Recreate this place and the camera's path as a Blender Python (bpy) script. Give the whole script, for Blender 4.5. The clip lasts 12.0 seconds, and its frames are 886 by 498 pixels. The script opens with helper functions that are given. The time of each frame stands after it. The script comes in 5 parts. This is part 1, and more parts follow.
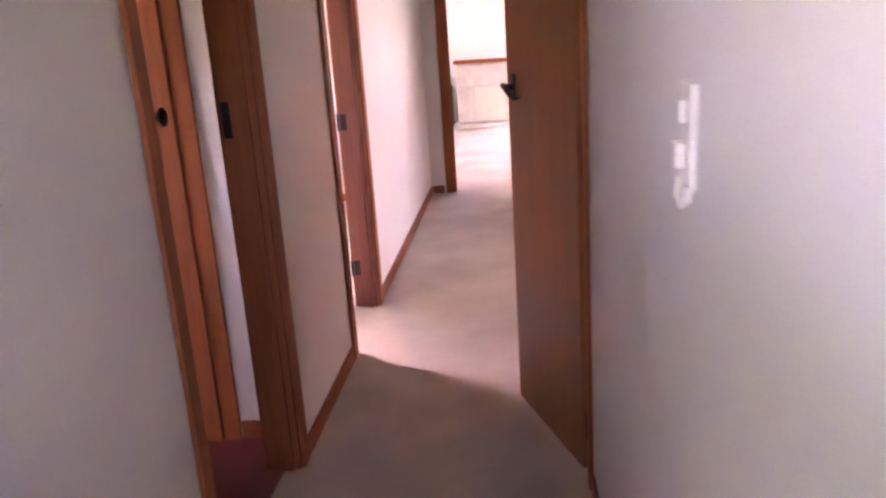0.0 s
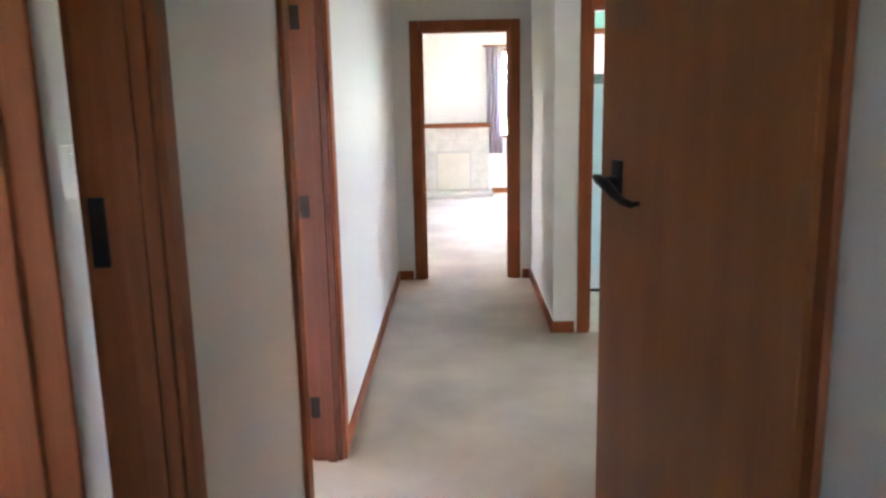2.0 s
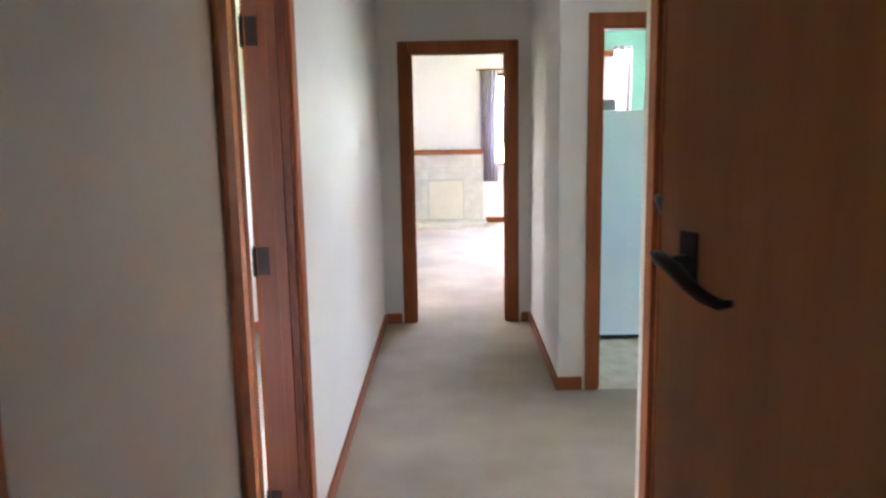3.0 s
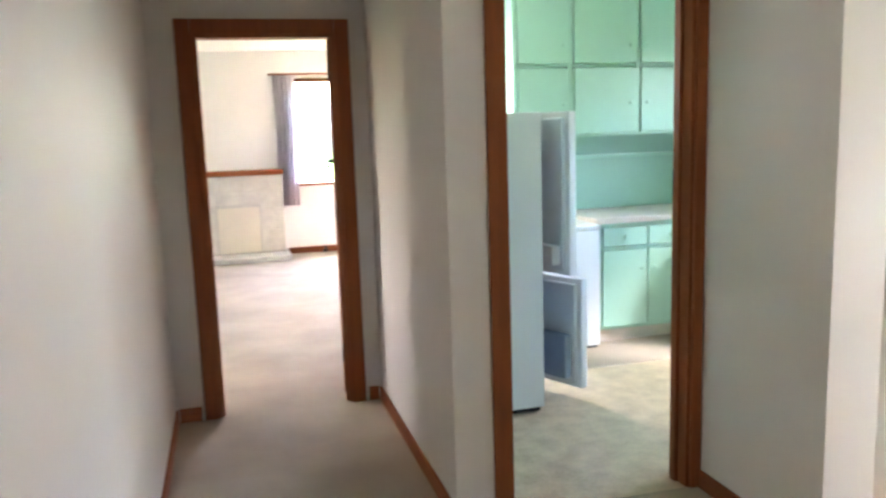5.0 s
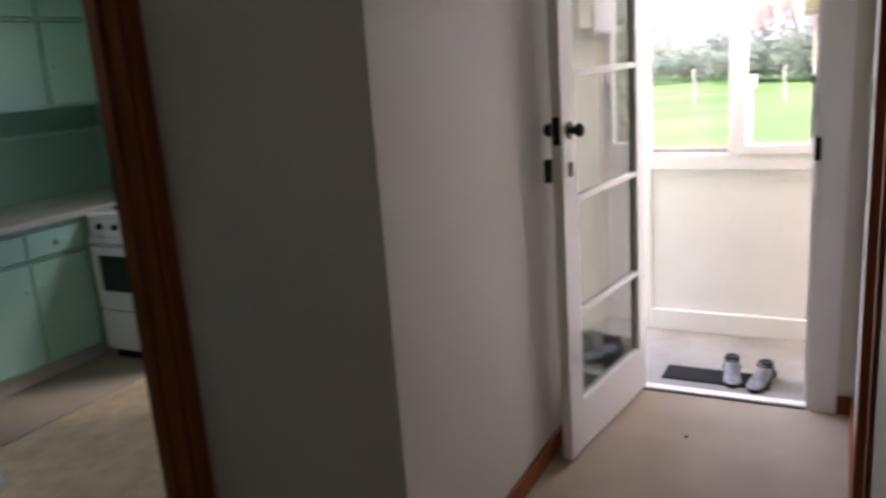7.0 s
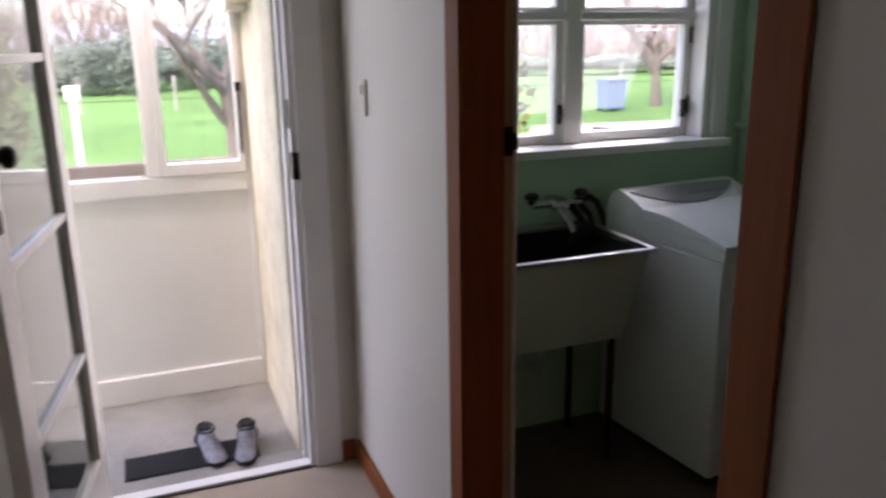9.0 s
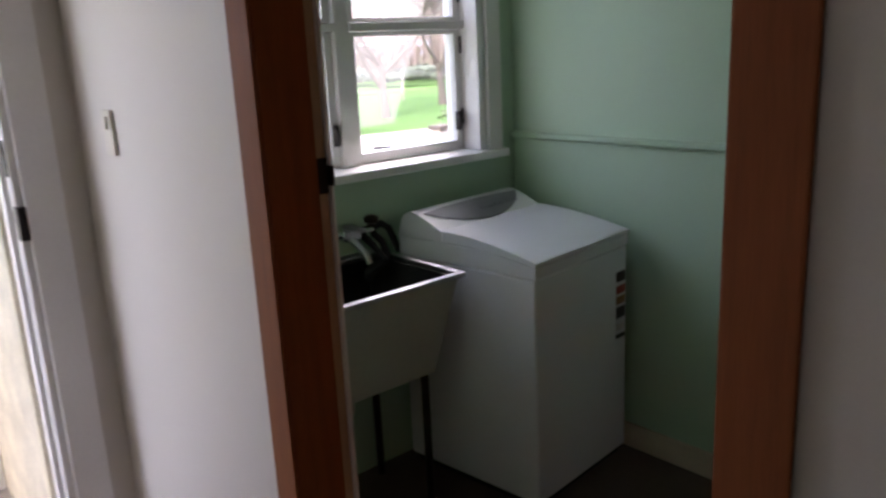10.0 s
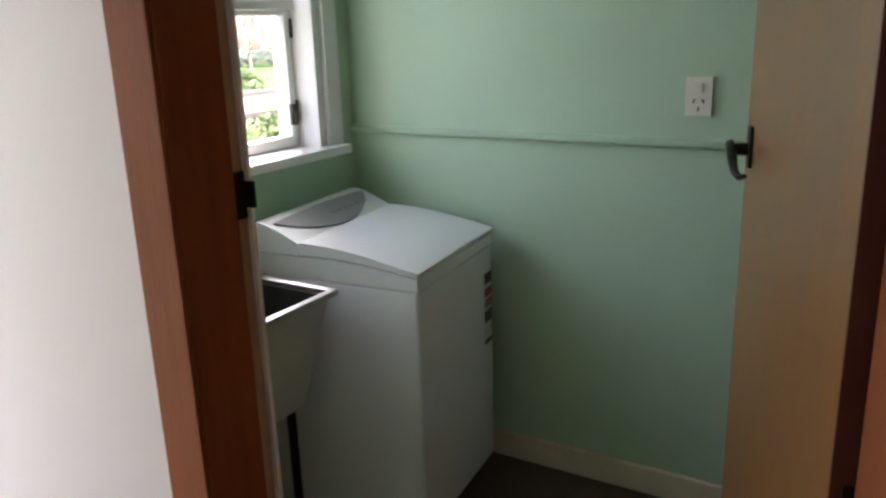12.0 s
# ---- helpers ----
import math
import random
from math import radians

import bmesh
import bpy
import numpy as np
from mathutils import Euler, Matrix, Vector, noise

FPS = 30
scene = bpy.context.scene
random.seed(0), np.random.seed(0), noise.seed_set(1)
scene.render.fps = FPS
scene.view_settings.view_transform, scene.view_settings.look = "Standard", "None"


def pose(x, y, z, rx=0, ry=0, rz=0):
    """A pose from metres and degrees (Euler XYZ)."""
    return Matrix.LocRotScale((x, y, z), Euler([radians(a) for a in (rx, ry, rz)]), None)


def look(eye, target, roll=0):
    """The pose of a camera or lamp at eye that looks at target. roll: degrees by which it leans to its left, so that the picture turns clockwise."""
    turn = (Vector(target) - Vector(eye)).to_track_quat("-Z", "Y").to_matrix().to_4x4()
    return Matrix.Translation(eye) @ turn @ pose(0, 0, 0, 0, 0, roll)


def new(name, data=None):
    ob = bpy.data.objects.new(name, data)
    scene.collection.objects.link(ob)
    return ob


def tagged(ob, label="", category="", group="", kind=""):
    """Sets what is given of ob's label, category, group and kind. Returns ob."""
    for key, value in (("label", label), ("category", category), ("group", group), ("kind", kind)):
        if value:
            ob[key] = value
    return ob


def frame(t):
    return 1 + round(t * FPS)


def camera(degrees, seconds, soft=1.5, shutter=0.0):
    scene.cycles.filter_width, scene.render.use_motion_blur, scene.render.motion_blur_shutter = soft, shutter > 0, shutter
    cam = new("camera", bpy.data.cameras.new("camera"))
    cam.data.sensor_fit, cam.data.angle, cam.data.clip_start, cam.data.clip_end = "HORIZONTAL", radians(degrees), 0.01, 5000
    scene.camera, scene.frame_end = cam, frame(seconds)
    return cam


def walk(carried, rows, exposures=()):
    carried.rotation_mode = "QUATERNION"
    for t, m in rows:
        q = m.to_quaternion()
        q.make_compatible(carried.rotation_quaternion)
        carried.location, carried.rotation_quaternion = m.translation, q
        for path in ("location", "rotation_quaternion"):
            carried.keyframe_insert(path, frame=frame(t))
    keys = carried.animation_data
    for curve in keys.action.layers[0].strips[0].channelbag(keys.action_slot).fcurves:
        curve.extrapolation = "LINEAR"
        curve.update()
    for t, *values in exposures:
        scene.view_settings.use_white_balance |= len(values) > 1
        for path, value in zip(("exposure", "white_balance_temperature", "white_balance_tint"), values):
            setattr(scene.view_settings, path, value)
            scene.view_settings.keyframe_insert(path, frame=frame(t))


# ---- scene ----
cam = camera(58.76, 12.0, soft=2.6, shutter=0.4)
PATH = [
    (0, pose(0.352, -1.062, 1.535, 74.44, 3.69, 4.81)),
    (0.5, pose(0.169, -0.824, 1.534, 75.23, 3.18, 3.85)),
    (1, pose(0.109, -0.489, 1.526, 76.28, 3.04, 3.52)),
    (1.5, pose(0.066, -0.182, 1.518, 77.49, 2.09, 2.31)),
    (2, pose(0.012, 0.179, 1.517, 78.65, 1.15, 0.95)),
    (2.5, pose(0.042, 0.439, 1.535, 79.64, 1.05, 0.85)),
    (4.5, pose(-0.147, 1.956, 1.520, 81.32, 1.29, -8.65)),
    (5, pose(-0.145, 2.312, 1.497, 81.04, 1.89, -15.42)),
    (5.5, pose(-0.071, 2.555, 1.507, 80.09, 3.24, -24.34)),
    (6, pose(-0.219, 2.849, 1.529, 78.85, 3.49, -39.25)),
    (6.5, pose(-0.076, 3.150, 1.505, 77.56, 3.73, -51.67)),
    (7, pose(0.101, 3.325, 1.506, 76.34, 4.04, -62.97)),
    (7.5, pose(0.375, 3.526, 1.486, 75.01, 3.57, -75.54)),
    (9.5, pose(1.043, 3.938, 1.449, 75.83, 1.40, -122.01)),
    (10, pose(1.232, 3.902, 1.448, 75.73, 2.68, -131.20)),
    (10.5, pose(1.410, 3.899, 1.460, 74.55, 2.67, -138.85)),
    (11, pose(1.559, 3.944, 1.464, 73.71, 2.24, -145.49)),
    (11.5, pose(1.615, 3.934, 1.455, 73.78, 2.10, -148.13)),
    (12, pose(1.651, 3.894, 1.446, 74.28, 1.85, -148.84)),
]
EXPOSURES = [(0.0, 6.85, 6850, 66), (0.5, 6.85, 6700, 48), (1.0, 6.85, 6200, 27), (1.5, 6.9, 5700, 20), (2.5, 6.65, 5650, 19), (4.5, 6.5, 6200, 22), (5.0, 6.35, 6350, 22), (5.5, 6.1, 6500, 22), (6.0, 5.25, 6700, 22),
             (6.5, 4.2, 6650, 26), (7.5, 3.65, 6600, 30), (9.5, 3.15, 6550, 32), (10.5, 4.1, 6700, 30), (11.2, 4.35, 6800, 28), (12.0, 4.35, 6900, 26)]
walk(cam, PATH, EXPOSURES)

# ---- world and lights ----
world = bpy.data.worlds.new("world")
scene.world = world
world.use_nodes = True
wt = world.node_tree
sky = wt.nodes.new("ShaderNodeTexSky")
sky.sky_type, sky.sun_disc = "NISHITA", False
sky.sun_elevation, sky.sun_rotation = radians(48), radians(-35)
sky.air_density, sky.dust_density = 1.0, 4.0
back = wt.nodes["Background"]
back.inputs["Strength"].default_value = 0.15
wt.links.new(sky.outputs[0], back.inputs["Color"])


def lamp(name, kind, m, energy, color=(1, 1, 1), size=(1, 1), angle=0):
    data = bpy.data.lights.new(name, kind)
    data.energy, data.color = energy, color
    if kind == "AREA":
        data.shape, data.size, data.size_y = "RECTANGLE", size[0], size[1]
    if kind == "SUN":
        data.angle = radians(angle)
    ob = new(name, data)
    ob.matrix_world = m
    return ob


lamp("sun", "SUN", look((10, -14, 20), (0, 0, 0)), 0.7, (1, 0.98, 0.95), angle=35)
# added area lamps strengthen the daylight at the living room, kitchen and back door
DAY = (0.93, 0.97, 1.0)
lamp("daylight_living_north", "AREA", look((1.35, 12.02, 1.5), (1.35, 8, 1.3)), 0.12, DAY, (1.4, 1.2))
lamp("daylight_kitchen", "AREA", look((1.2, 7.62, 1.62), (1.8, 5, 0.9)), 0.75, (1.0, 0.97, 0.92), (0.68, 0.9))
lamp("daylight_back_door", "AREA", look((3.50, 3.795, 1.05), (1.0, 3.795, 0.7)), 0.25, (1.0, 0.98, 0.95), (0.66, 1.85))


# another added lamp, strengthening the daylight of the laundry window
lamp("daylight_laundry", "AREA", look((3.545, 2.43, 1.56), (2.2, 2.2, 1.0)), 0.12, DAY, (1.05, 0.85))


# ---- materials ----
def material(name, color, rough=0.6, metal=0.0, vary=0.12, scale=6.0, fine=120.0, bump=0.15, stretch=(1, 1, 1),
             coat=0.0, depth=0.002, spread=None, object_random=0.0, second=None):
    m = bpy.data.materials.new(name)
    m.use_nodes = True
    nt = m.node_tree
    b = nt.nodes["Principled BSDF"]
    b.inputs["Metallic"].default_value = metal
    b.inputs["Coat Weight"].default_value = coat
    b.inputs["Coat Roughness"].default_value = 0.25
    tc = nt.nodes.new("ShaderNodeTexCoord")
    mp = nt.nodes.new("ShaderNodeMapping")
    mp.inputs["Scale"].default_value = stretch
    nt.links.new(tc.outputs["Object"], mp.inputs["Vector"])
    big = nt.nodes.new("ShaderNodeTexNoise")
    big.inputs["Scale"].default_value, big.inputs["Detail"].default_value = scale, 5
    small = nt.nodes.new("ShaderNodeTexNoise")
    small.inputs["Scale"].default_value, small.inputs["Detail"].default_value = fine, 3
    for n in (big, small):
        nt.links.new(mp.outputs[0], n.inputs["Vector"])
    mix = nt.nodes.new("ShaderNodeMath")
    mix.operation = "MULTIPLY_ADD"
    nt.links.new(small.outputs["Fac"], mix.inputs[0])
    mix.inputs[1].default_value = 0.45
    nt.links.new(big.outputs["Fac"], mix.inputs[2])
    ramp = nt.nodes.new("ShaderNodeValToRGB")
    lo = [c * (1 - vary) for c in color]
    hi = [min(1, c * (1 + vary)) for c in color] if second is None else list(second)
    ramp.color_ramp.elements[0].position, ramp.color_ramp.elements[1].position = spread or (0.5, 0.95)
    ramp.color_ramp.elements[0].color, ramp.color_ramp.elements[1].color = (*lo, 1), (*hi, 1)
    nt.links.new(mix.outputs[0], ramp.inputs["Fac"])
    last = ramp.outputs["Color"]
    if object_random:
        info = nt.nodes.new("ShaderNodeObjectInfo")
        hsv = nt.nodes.new("ShaderNodeHueSaturation")
        rng = nt.nodes.new("ShaderNodeMapRange")
        rng.inputs["To Min"].default_value, rng.inputs["To Max"].default_value = 1 - object_random, 1 + object_random
        nt.links.new(info.outputs["Random"], rng.inputs["Value"])
        nt.links.new(rng.outputs[0], hsv.inputs["Value"])
        nt.links.new(last, hsv.inputs["Color"])
        last = hsv.outputs["Color"]
    nt.links.new(last, b.inputs["Base Color"])
    rr = nt.nodes.new("ShaderNodeMapRange")
    rr.inputs["To Min"].default_value, rr.inputs["To Max"].default_value = max(0.02, rough - 0.07), min(1, rough + 0.07)
    nt.links.new(big.outputs["Fac"], rr.inputs["Value"])
    nt.links.new(rr.outputs[0], b.inputs["Roughness"])
    if bump:
        bp = nt.nodes.new("ShaderNodeBump")
        bp.inputs["Strength"].default_value, bp.inputs["Distance"].default_value = bump, depth
        nt.links.new(mix.outputs[0], bp.inputs["Height"])
        nt.links.new(bp.outputs[0], b.inputs["Normal"])
    return m


def glass_material(name, tint=(0.97, 0.99, 0.98), rough=0.0):
    m = bpy.data.materials.new(name)
    m.use_nodes = True
    b = m.node_tree.nodes["Principled BSDF"]
    b.inputs["Base Color"].default_value = (*tint, 1)
    b.inputs["Transmission Weight"].default_value = 1
    b.inputs["Roughness"].default_value = rough
    b.inputs["IOR"].default_value = 1.45
    return m


WALL = material("wall_paint", (0.70, 0.665, 0.60), 0.55, vary=0.04, scale=1.3, fine=260, bump=0.12, depth=0.001)
WALL_LIVING = material("living_room_paint", (0.76, 0.73, 0.715), 0.6, vary=0.03, scale=1.5, fine=240, bump=0.12, depth=0.001)
CEIL = material("ceiling_paint", (0.78, 0.77, 0.74), 0.7, vary=0.03, scale=2, fine=200, bump=0.1, depth=0.001)
MINT = material("mint_paint", (0.30, 0.50, 0.40), 0.42, vary=0.07, scale=1.6, fine=180, bump=0.12, depth=0.001)
MINT_WALL = material("laundry_green_paint", (0.43, 0.605, 0.44), 0.5, vary=0.06, scale=1.4, fine=200, bump=0.12, depth=0.001)
MINT_CAB = material("cabinet_mint_enamel", (0.36, 0.60, 0.48), 0.32, vary=0.05, scale=2.2, fine=90, bump=0.1, depth=0.001)
CARPET = material("beige_carpet", (0.41, 0.335, 0.25), 0.95, vary=0.16, scale=2.2, fine=420, bump=0.7, depth=0.006)
RED_FLOOR = material("dark_red_vinyl", (0.19, 0.035, 0.03), 0.35, vary=0.2, scale=3, fine=90, bump=0.1)
LINO = material("speckled_kitchen_vinyl", (0.60, 0.43, 0.26), 0.38, vary=0.16, scale=9, fine=70, bump=0.1, second=(0.74, 0.58, 0.39))
DARK_FLOOR = material("brown_laundry_vinyl", (0.085, 0.055, 0.042), 0.4, vary=0.2, scale=4, fine=60, bump=0.1)
WOOD = material("varnished_timber", (0.26, 0.080, 0.026), 0.6, vary=0.15, scale=5, fine=40, bump=0.1, stretch=(9, 9, 0.6))
WOOD_H = material("varnished_timber_rail", (0.26, 0.080, 0.026), 0.6, vary=0.15, scale=5, fine=40, bump=0.1, stretch=(0.8, 0.8, 9))
LEAF = material("varnished_plywood", (0.275, 0.094, 0.026), 0.36, vary=0.16, scale=2.4, fine=30, bump=0.06, stretch=(6, 6, 0.5), coat=0.15)
JAMB_LIGHT = material("worn_pale_timber", (0.45, 0.31, 0.19), 0.45, vary=0.15, scale=4, fine=40, stretch=(8, 8, 0.6))
BLACK = material("blackened_iron", (0.018, 0.015, 0.014), 0.38, 0.6, vary=0.3, scale=14, fine=150, bump=0.1)
BRONZE = material("dark_bronze", (0.045, 0.032, 0.024), 0.34, 0.8, vary=0.3, scale=14, fine=150, bump=0.1)
WHITE = material("white_gloss_paint", (0.80, 0.79, 0.765), 0.32, vary=0.04, scale=3, fine=90, bump=0.08, depth=0.001)
ENAMEL = material("white_appliance_enamel", (0.80, 0.82, 0.84), 0.22, vary=0.02, scale=2, fine=60, bump=0.02)
GREY_PLASTIC = material("grey_control_panel", (0.22, 0.225, 0.24), 0.35, vary=0.08, scale=8, fine=120, bump=0.05)
LINER = material("blue_white_liner", (0.74, 0.78, 0.83), 0.35, vary=0.06, scale=4, fine=80, bump=0.05)
CLEAR_BLUE = material("blue_grey_drawer_plastic", (0.25, 0.32, 0.42), 0.25, vary=0.1, scale=5, fine=80, bump=0.05)
IVORY = material("ivory_plastic", (0.74, 0.70, 0.60), 0.35, vary=0.04, scale=9, fine=80, bump=0.03)
STEEL = material("brushed_steel", (0.42, 0.42, 0.42), 0.34, 1.0, vary=0.08, scale=8, fine=220, bump=0.1)
CHROME = material("chrome", (0.7, 0.7, 0.7), 0.12, 1.0, vary=0.05, scale=8, fine=100, bump=0.03)
TUB = material("grey_green_tub_enamel", (0.42, 0.45, 0.38), 0.4, vary=0.06, scale=4, fine=60, bump=0.05)
LAMINATE = material("pale_worktop_laminate", (0.62, 0.55, 0.47), 0.3, vary=0.08, scale=12, fine=120, bump=0.05)
STONE = material("cream_fireplace_tile", (0.55, 0.52, 0.46), 0.5, vary=0.14, scale=7, fine=40, bump=0.2, object_random=0.06)
GROUT = material("grey_mortar", (0.46, 0.44, 0.39), 0.85, vary=0.1, scale=9, fine=120, bump=0.3)
PANEL_CREAM = material("cream_board", (0.62, 0.565, 0.455), 0.6, vary=0.05, scale=3, fine=90, bump=0.1)
STUCCO = material("cream_stucco", (0.66, 0.60, 0.44), 0.9, vary=0.16, scale=9, fine=70, bump=0.9, depth=0.012)
CONCRETE = material("grey_concrete", (0.27, 0.255, 0.225), 0.9, vary=0.28, scale=3, fine=130, bump=0.4, depth=0.004)
GRASS = material("lawn_ground", (0.060, 0.122, 0.036), 0.95, vary=0.25, scale=0.35, fine=30, bump=0.6, depth=0.03)
GRASS.node_tree.nodes["Principled BSDF"].inputs["Specular IOR Level"].default_value = 0.05
BARK = material("grey_bark", (0.080, 0.069, 0.058), 0.9, vary=0.3, scale=5, fine=40, bump=0.8, depth=0.02, stretch=(3, 3, 0.7))
FOLIAGE = material("dark_green_leaf", (0.055, 0.095, 0.028), 0.7, vary=0.4, scale=2.5, fine=30, bump=0.0)
# distance haze is put into this paler, greyer leaf colour
FOLIAGE_FAR = material("haze_tinted_far_leaf", (0.095, 0.125, 0.095), 1.0, vary=0.45, scale=0.4, fine=6, bump=0.0)
FOLIAGE_YELLOW = material("yellow_green_leaf", (0.085, 0.11, 0.028), 0.7, vary=0.45, scale=2.5, fine=30, bump=0.0)
CURTAIN = material("mauve_grey_curtain", (0.50, 0.44, 0.47), 0.9, vary=0.12, scale=9, fine=200, bump=0.3)
ct = CURTAIN.node_tree
thin = ct.nodes.new("ShaderNodeBsdfTranslucent")
thin.inputs["Color"].default_value = (0.62, 0.55, 0.58, 1)
blend = ct.nodes.new("ShaderNodeMixShader")
blend.inputs[0].default_value = 0.5
ct.links.new(ct.nodes["Principled BSDF"].outputs[0], blend.inputs[1])
ct.links.new(thin.outputs[0], blend.inputs[2])
ct.links.new(blend.outputs[0], ct.nodes["Material Output"].inputs["Surface"])
CARD = material("brown_cardboard", (0.36, 0.225, 0.12), 0.85, vary=0.1, scale=5, fine=120, bump=0.15)
CARD_WHITE = material("white_cardboard", (0.66, 0.64, 0.62), 0.75, vary=0.05, scale=5, fine=120, bump=0.1)
CHAIR_WOOD = material("red_brown_chair_wood", (0.16, 0.04, 0.02), 0.35, vary=0.25, scale=8, fine=50, stretch=(4, 4, 1), coat=0.2)
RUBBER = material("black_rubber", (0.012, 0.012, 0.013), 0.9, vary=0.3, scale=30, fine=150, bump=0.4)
SHOE = material("grey_shoe_fabric", (0.20, 0.20, 0.225), 0.6, vary=0.4, scale=22, fine=150, bump=0.2)
OVEN_GLASS = material("black_oven_glass", (0.012, 0.012, 0.013), 0.08, vary=0.1, scale=5, fine=40, bump=0.0)
CLOTH = material("grey_green_cloth", (0.20, 0.27, 0.22), 0.95, vary=0.25, scale=14, fine=160, bump=0.5)
INK = material("dark_print", (0.06, 0.05, 0.06), 0.5, vary=0.1, scale=9, fine=90, bump=0)
RED_INK = material("red_print", (0.38, 0.06, 0.05), 0.5, vary=0.1, scale=9, fine=90, bump=0)
BIN_BLUE = material("blue_bin_plastic", (0.030, 0.065, 0.11), 0.5, vary=0.1, scale=5, fine=50)
for m, gloss in ((WOOD, 0.16), (WOOD_H, 0.16), (LEAF, 0.4)):
    m.node_tree.nodes["Principled BSDF"].inputs["Specular IOR Level"].default_value = gloss
HINGE_EDGE = material("dark_red_stain", (0.075, 0.016, 0.010), 0.45, vary=0.2, scale=5, fine=40, stretch=(9, 9, 0.6))
GLASS = glass_material("window_glass")
# the door panes' dim green reflections are put into this glass tint
GLASS_DOOR = glass_material("reflection_tinted_glass", (0.53, 0.60, 0.54))
# darker varnished timber: the bedroom reveal's shadow is put into its colour
SHADED_JAMB = material("shaded_timber_jamb", (0.14, 0.036, 0.015), 0.4, vary=0.18, scale=5, fine=40, bump=0.1, stretch=(9, 9, 0.6))
TWIG = material("winter_twigs", (0.125, 0.108, 0.093), 0.9, vary=0.25, scale=0.5, fine=4, bump=0)
BLOCK = material("pale_concrete_block", (0.34, 0.315, 0.275), 0.9, vary=0.15, scale=3, fine=60, bump=0.4, depth=0.004)

# ---- mesh helpers ----
MW = {}


def thing(name, at=(0, 0, 0), turn=0, label="", category="", group="", kind=""):
    ob = new(name)
    m = Matrix.Translation(at) @ Matrix.Rotation(radians(turn), 4, "Z")
    ob.matrix_world = m
    MW[ob] = m
    return tagged(ob, label, category, group, kind)


def link_mesh(name, bm, mats, smooth=False):
    me = bpy.data.meshes.new(name)
    bmesh.ops.recalc_face_normals(bm, faces=bm.faces)
    bm.to_mesh(me)
    bm.free()
    for m in mats if isinstance(mats, (list, tuple)) else [mats]:
        me.materials.append(m)
    if smooth:
        me.polygons.foreach_set("use_smooth", [True] * len(me.polygons))
        me.set_sharp_from_angle(angle=radians(38))
    return new(name, me)


def part(name, bm, mats, parent, label="", smooth=False, local=False):
    """One mesh under a thing or a part; bm is in the world unless local."""
    if not local:
        bm.transform(MW[parent].inverted())
    ob = link_mesh(name, bm, mats, smooth)
    ob.parent = parent
    MW[ob] = MW[parent].copy()
    return tagged(ob, label)


def solid(name, bm, mats, label="", category="", group="", kind="", smooth=False):
    ob = link_mesh(name, bm, mats, smooth)
    MW[ob] = Matrix.Identity(4)
    return tagged(ob, label, category, group, kind)


def geo():
    return bmesh.new()


def box(bm, lo, hi, bevel=0.0, m=None, mat=0, seg=2):
    tmp = bmesh.new()
    bmesh.ops.create_cube(tmp, size=1)
    s = [abs(h - l) for l, h in zip(lo, hi)]
    c = [(l + h) / 2 for l, h in zip(lo, hi)]
    bmesh.ops.scale(tmp, vec=s, verts=tmp.verts)
    if bevel:
        bmesh.ops.bevel(tmp, geom=tmp.edges[:], offset=min(bevel, min(s) * 0.45), segments=seg, profile=0.7, affect="EDGES")
    bmesh.ops.translate(tmp, vec=c, verts=tmp.verts)
    if m is not None:
        tmp.transform(m)
    return merge(bm, tmp, mat)


def merge(bm, tmp, mat=0):
    tmp.verts.index_update()
    vs = [bm.verts.new(v.co) for v in tmp.verts]
    for f in tmp.faces:
        nf = bm.faces.new([vs[v.index] for v in f.verts])
        nf.material_index = mat
    tmp.free()
    return bm


def rod(bm, p0, p1, r0, r1=None, n=12, caps=True, mat=0):
    r1 = r0 if r1 is None else r1
    p0, p1 = Vector(p0), Vector(p1)
    d = (p1 - p0).normalized()
    a = d.orthogonal().normalized()
    b = d.cross(a)
    rings = []
    for p, r in ((p0, r0), (p1, r1)):
        rings.append([bm.verts.new(p + (a * math.cos(2 * math.pi * i / n) + b * math.sin(2 * math.pi * i / n)) * r) for i in range(n)])
    for i in range(n):
        f = bm.faces.new((rings[0][i], rings[0][(i + 1) % n], rings[1][(i + 1) % n], rings[1][i]))
        f.material_index = mat
    if caps:
        bm.faces.new(rings[0][::-1]).material_index = mat
        bm.faces.new(rings[1]).material_index = mat
    return bm


def lathe(bm, profile, m, n=20, mat=0):
    """profile: (radius, height) pairs turned round the local z axis, placed by m."""
    rings = []
    for r, z in profile:
        rings.append([bm.verts.new(m @ Vector((r * math.cos(2 * math.pi * i / n), r * math.sin(2 * math.pi * i / n), z))) for i in range(n)])
    for k in range(len(rings) - 1):
        for i in range(n):
            bm.faces.new((rings[k][i], rings[k][(i + 1) % n], rings[k + 1][(i + 1) % n], rings[k + 1][i])).material_index = mat
    bm.faces.new(rings[0][::-1]).material_index = mat
    bm.faces.new(rings[-1]).material_index = mat
    return bm


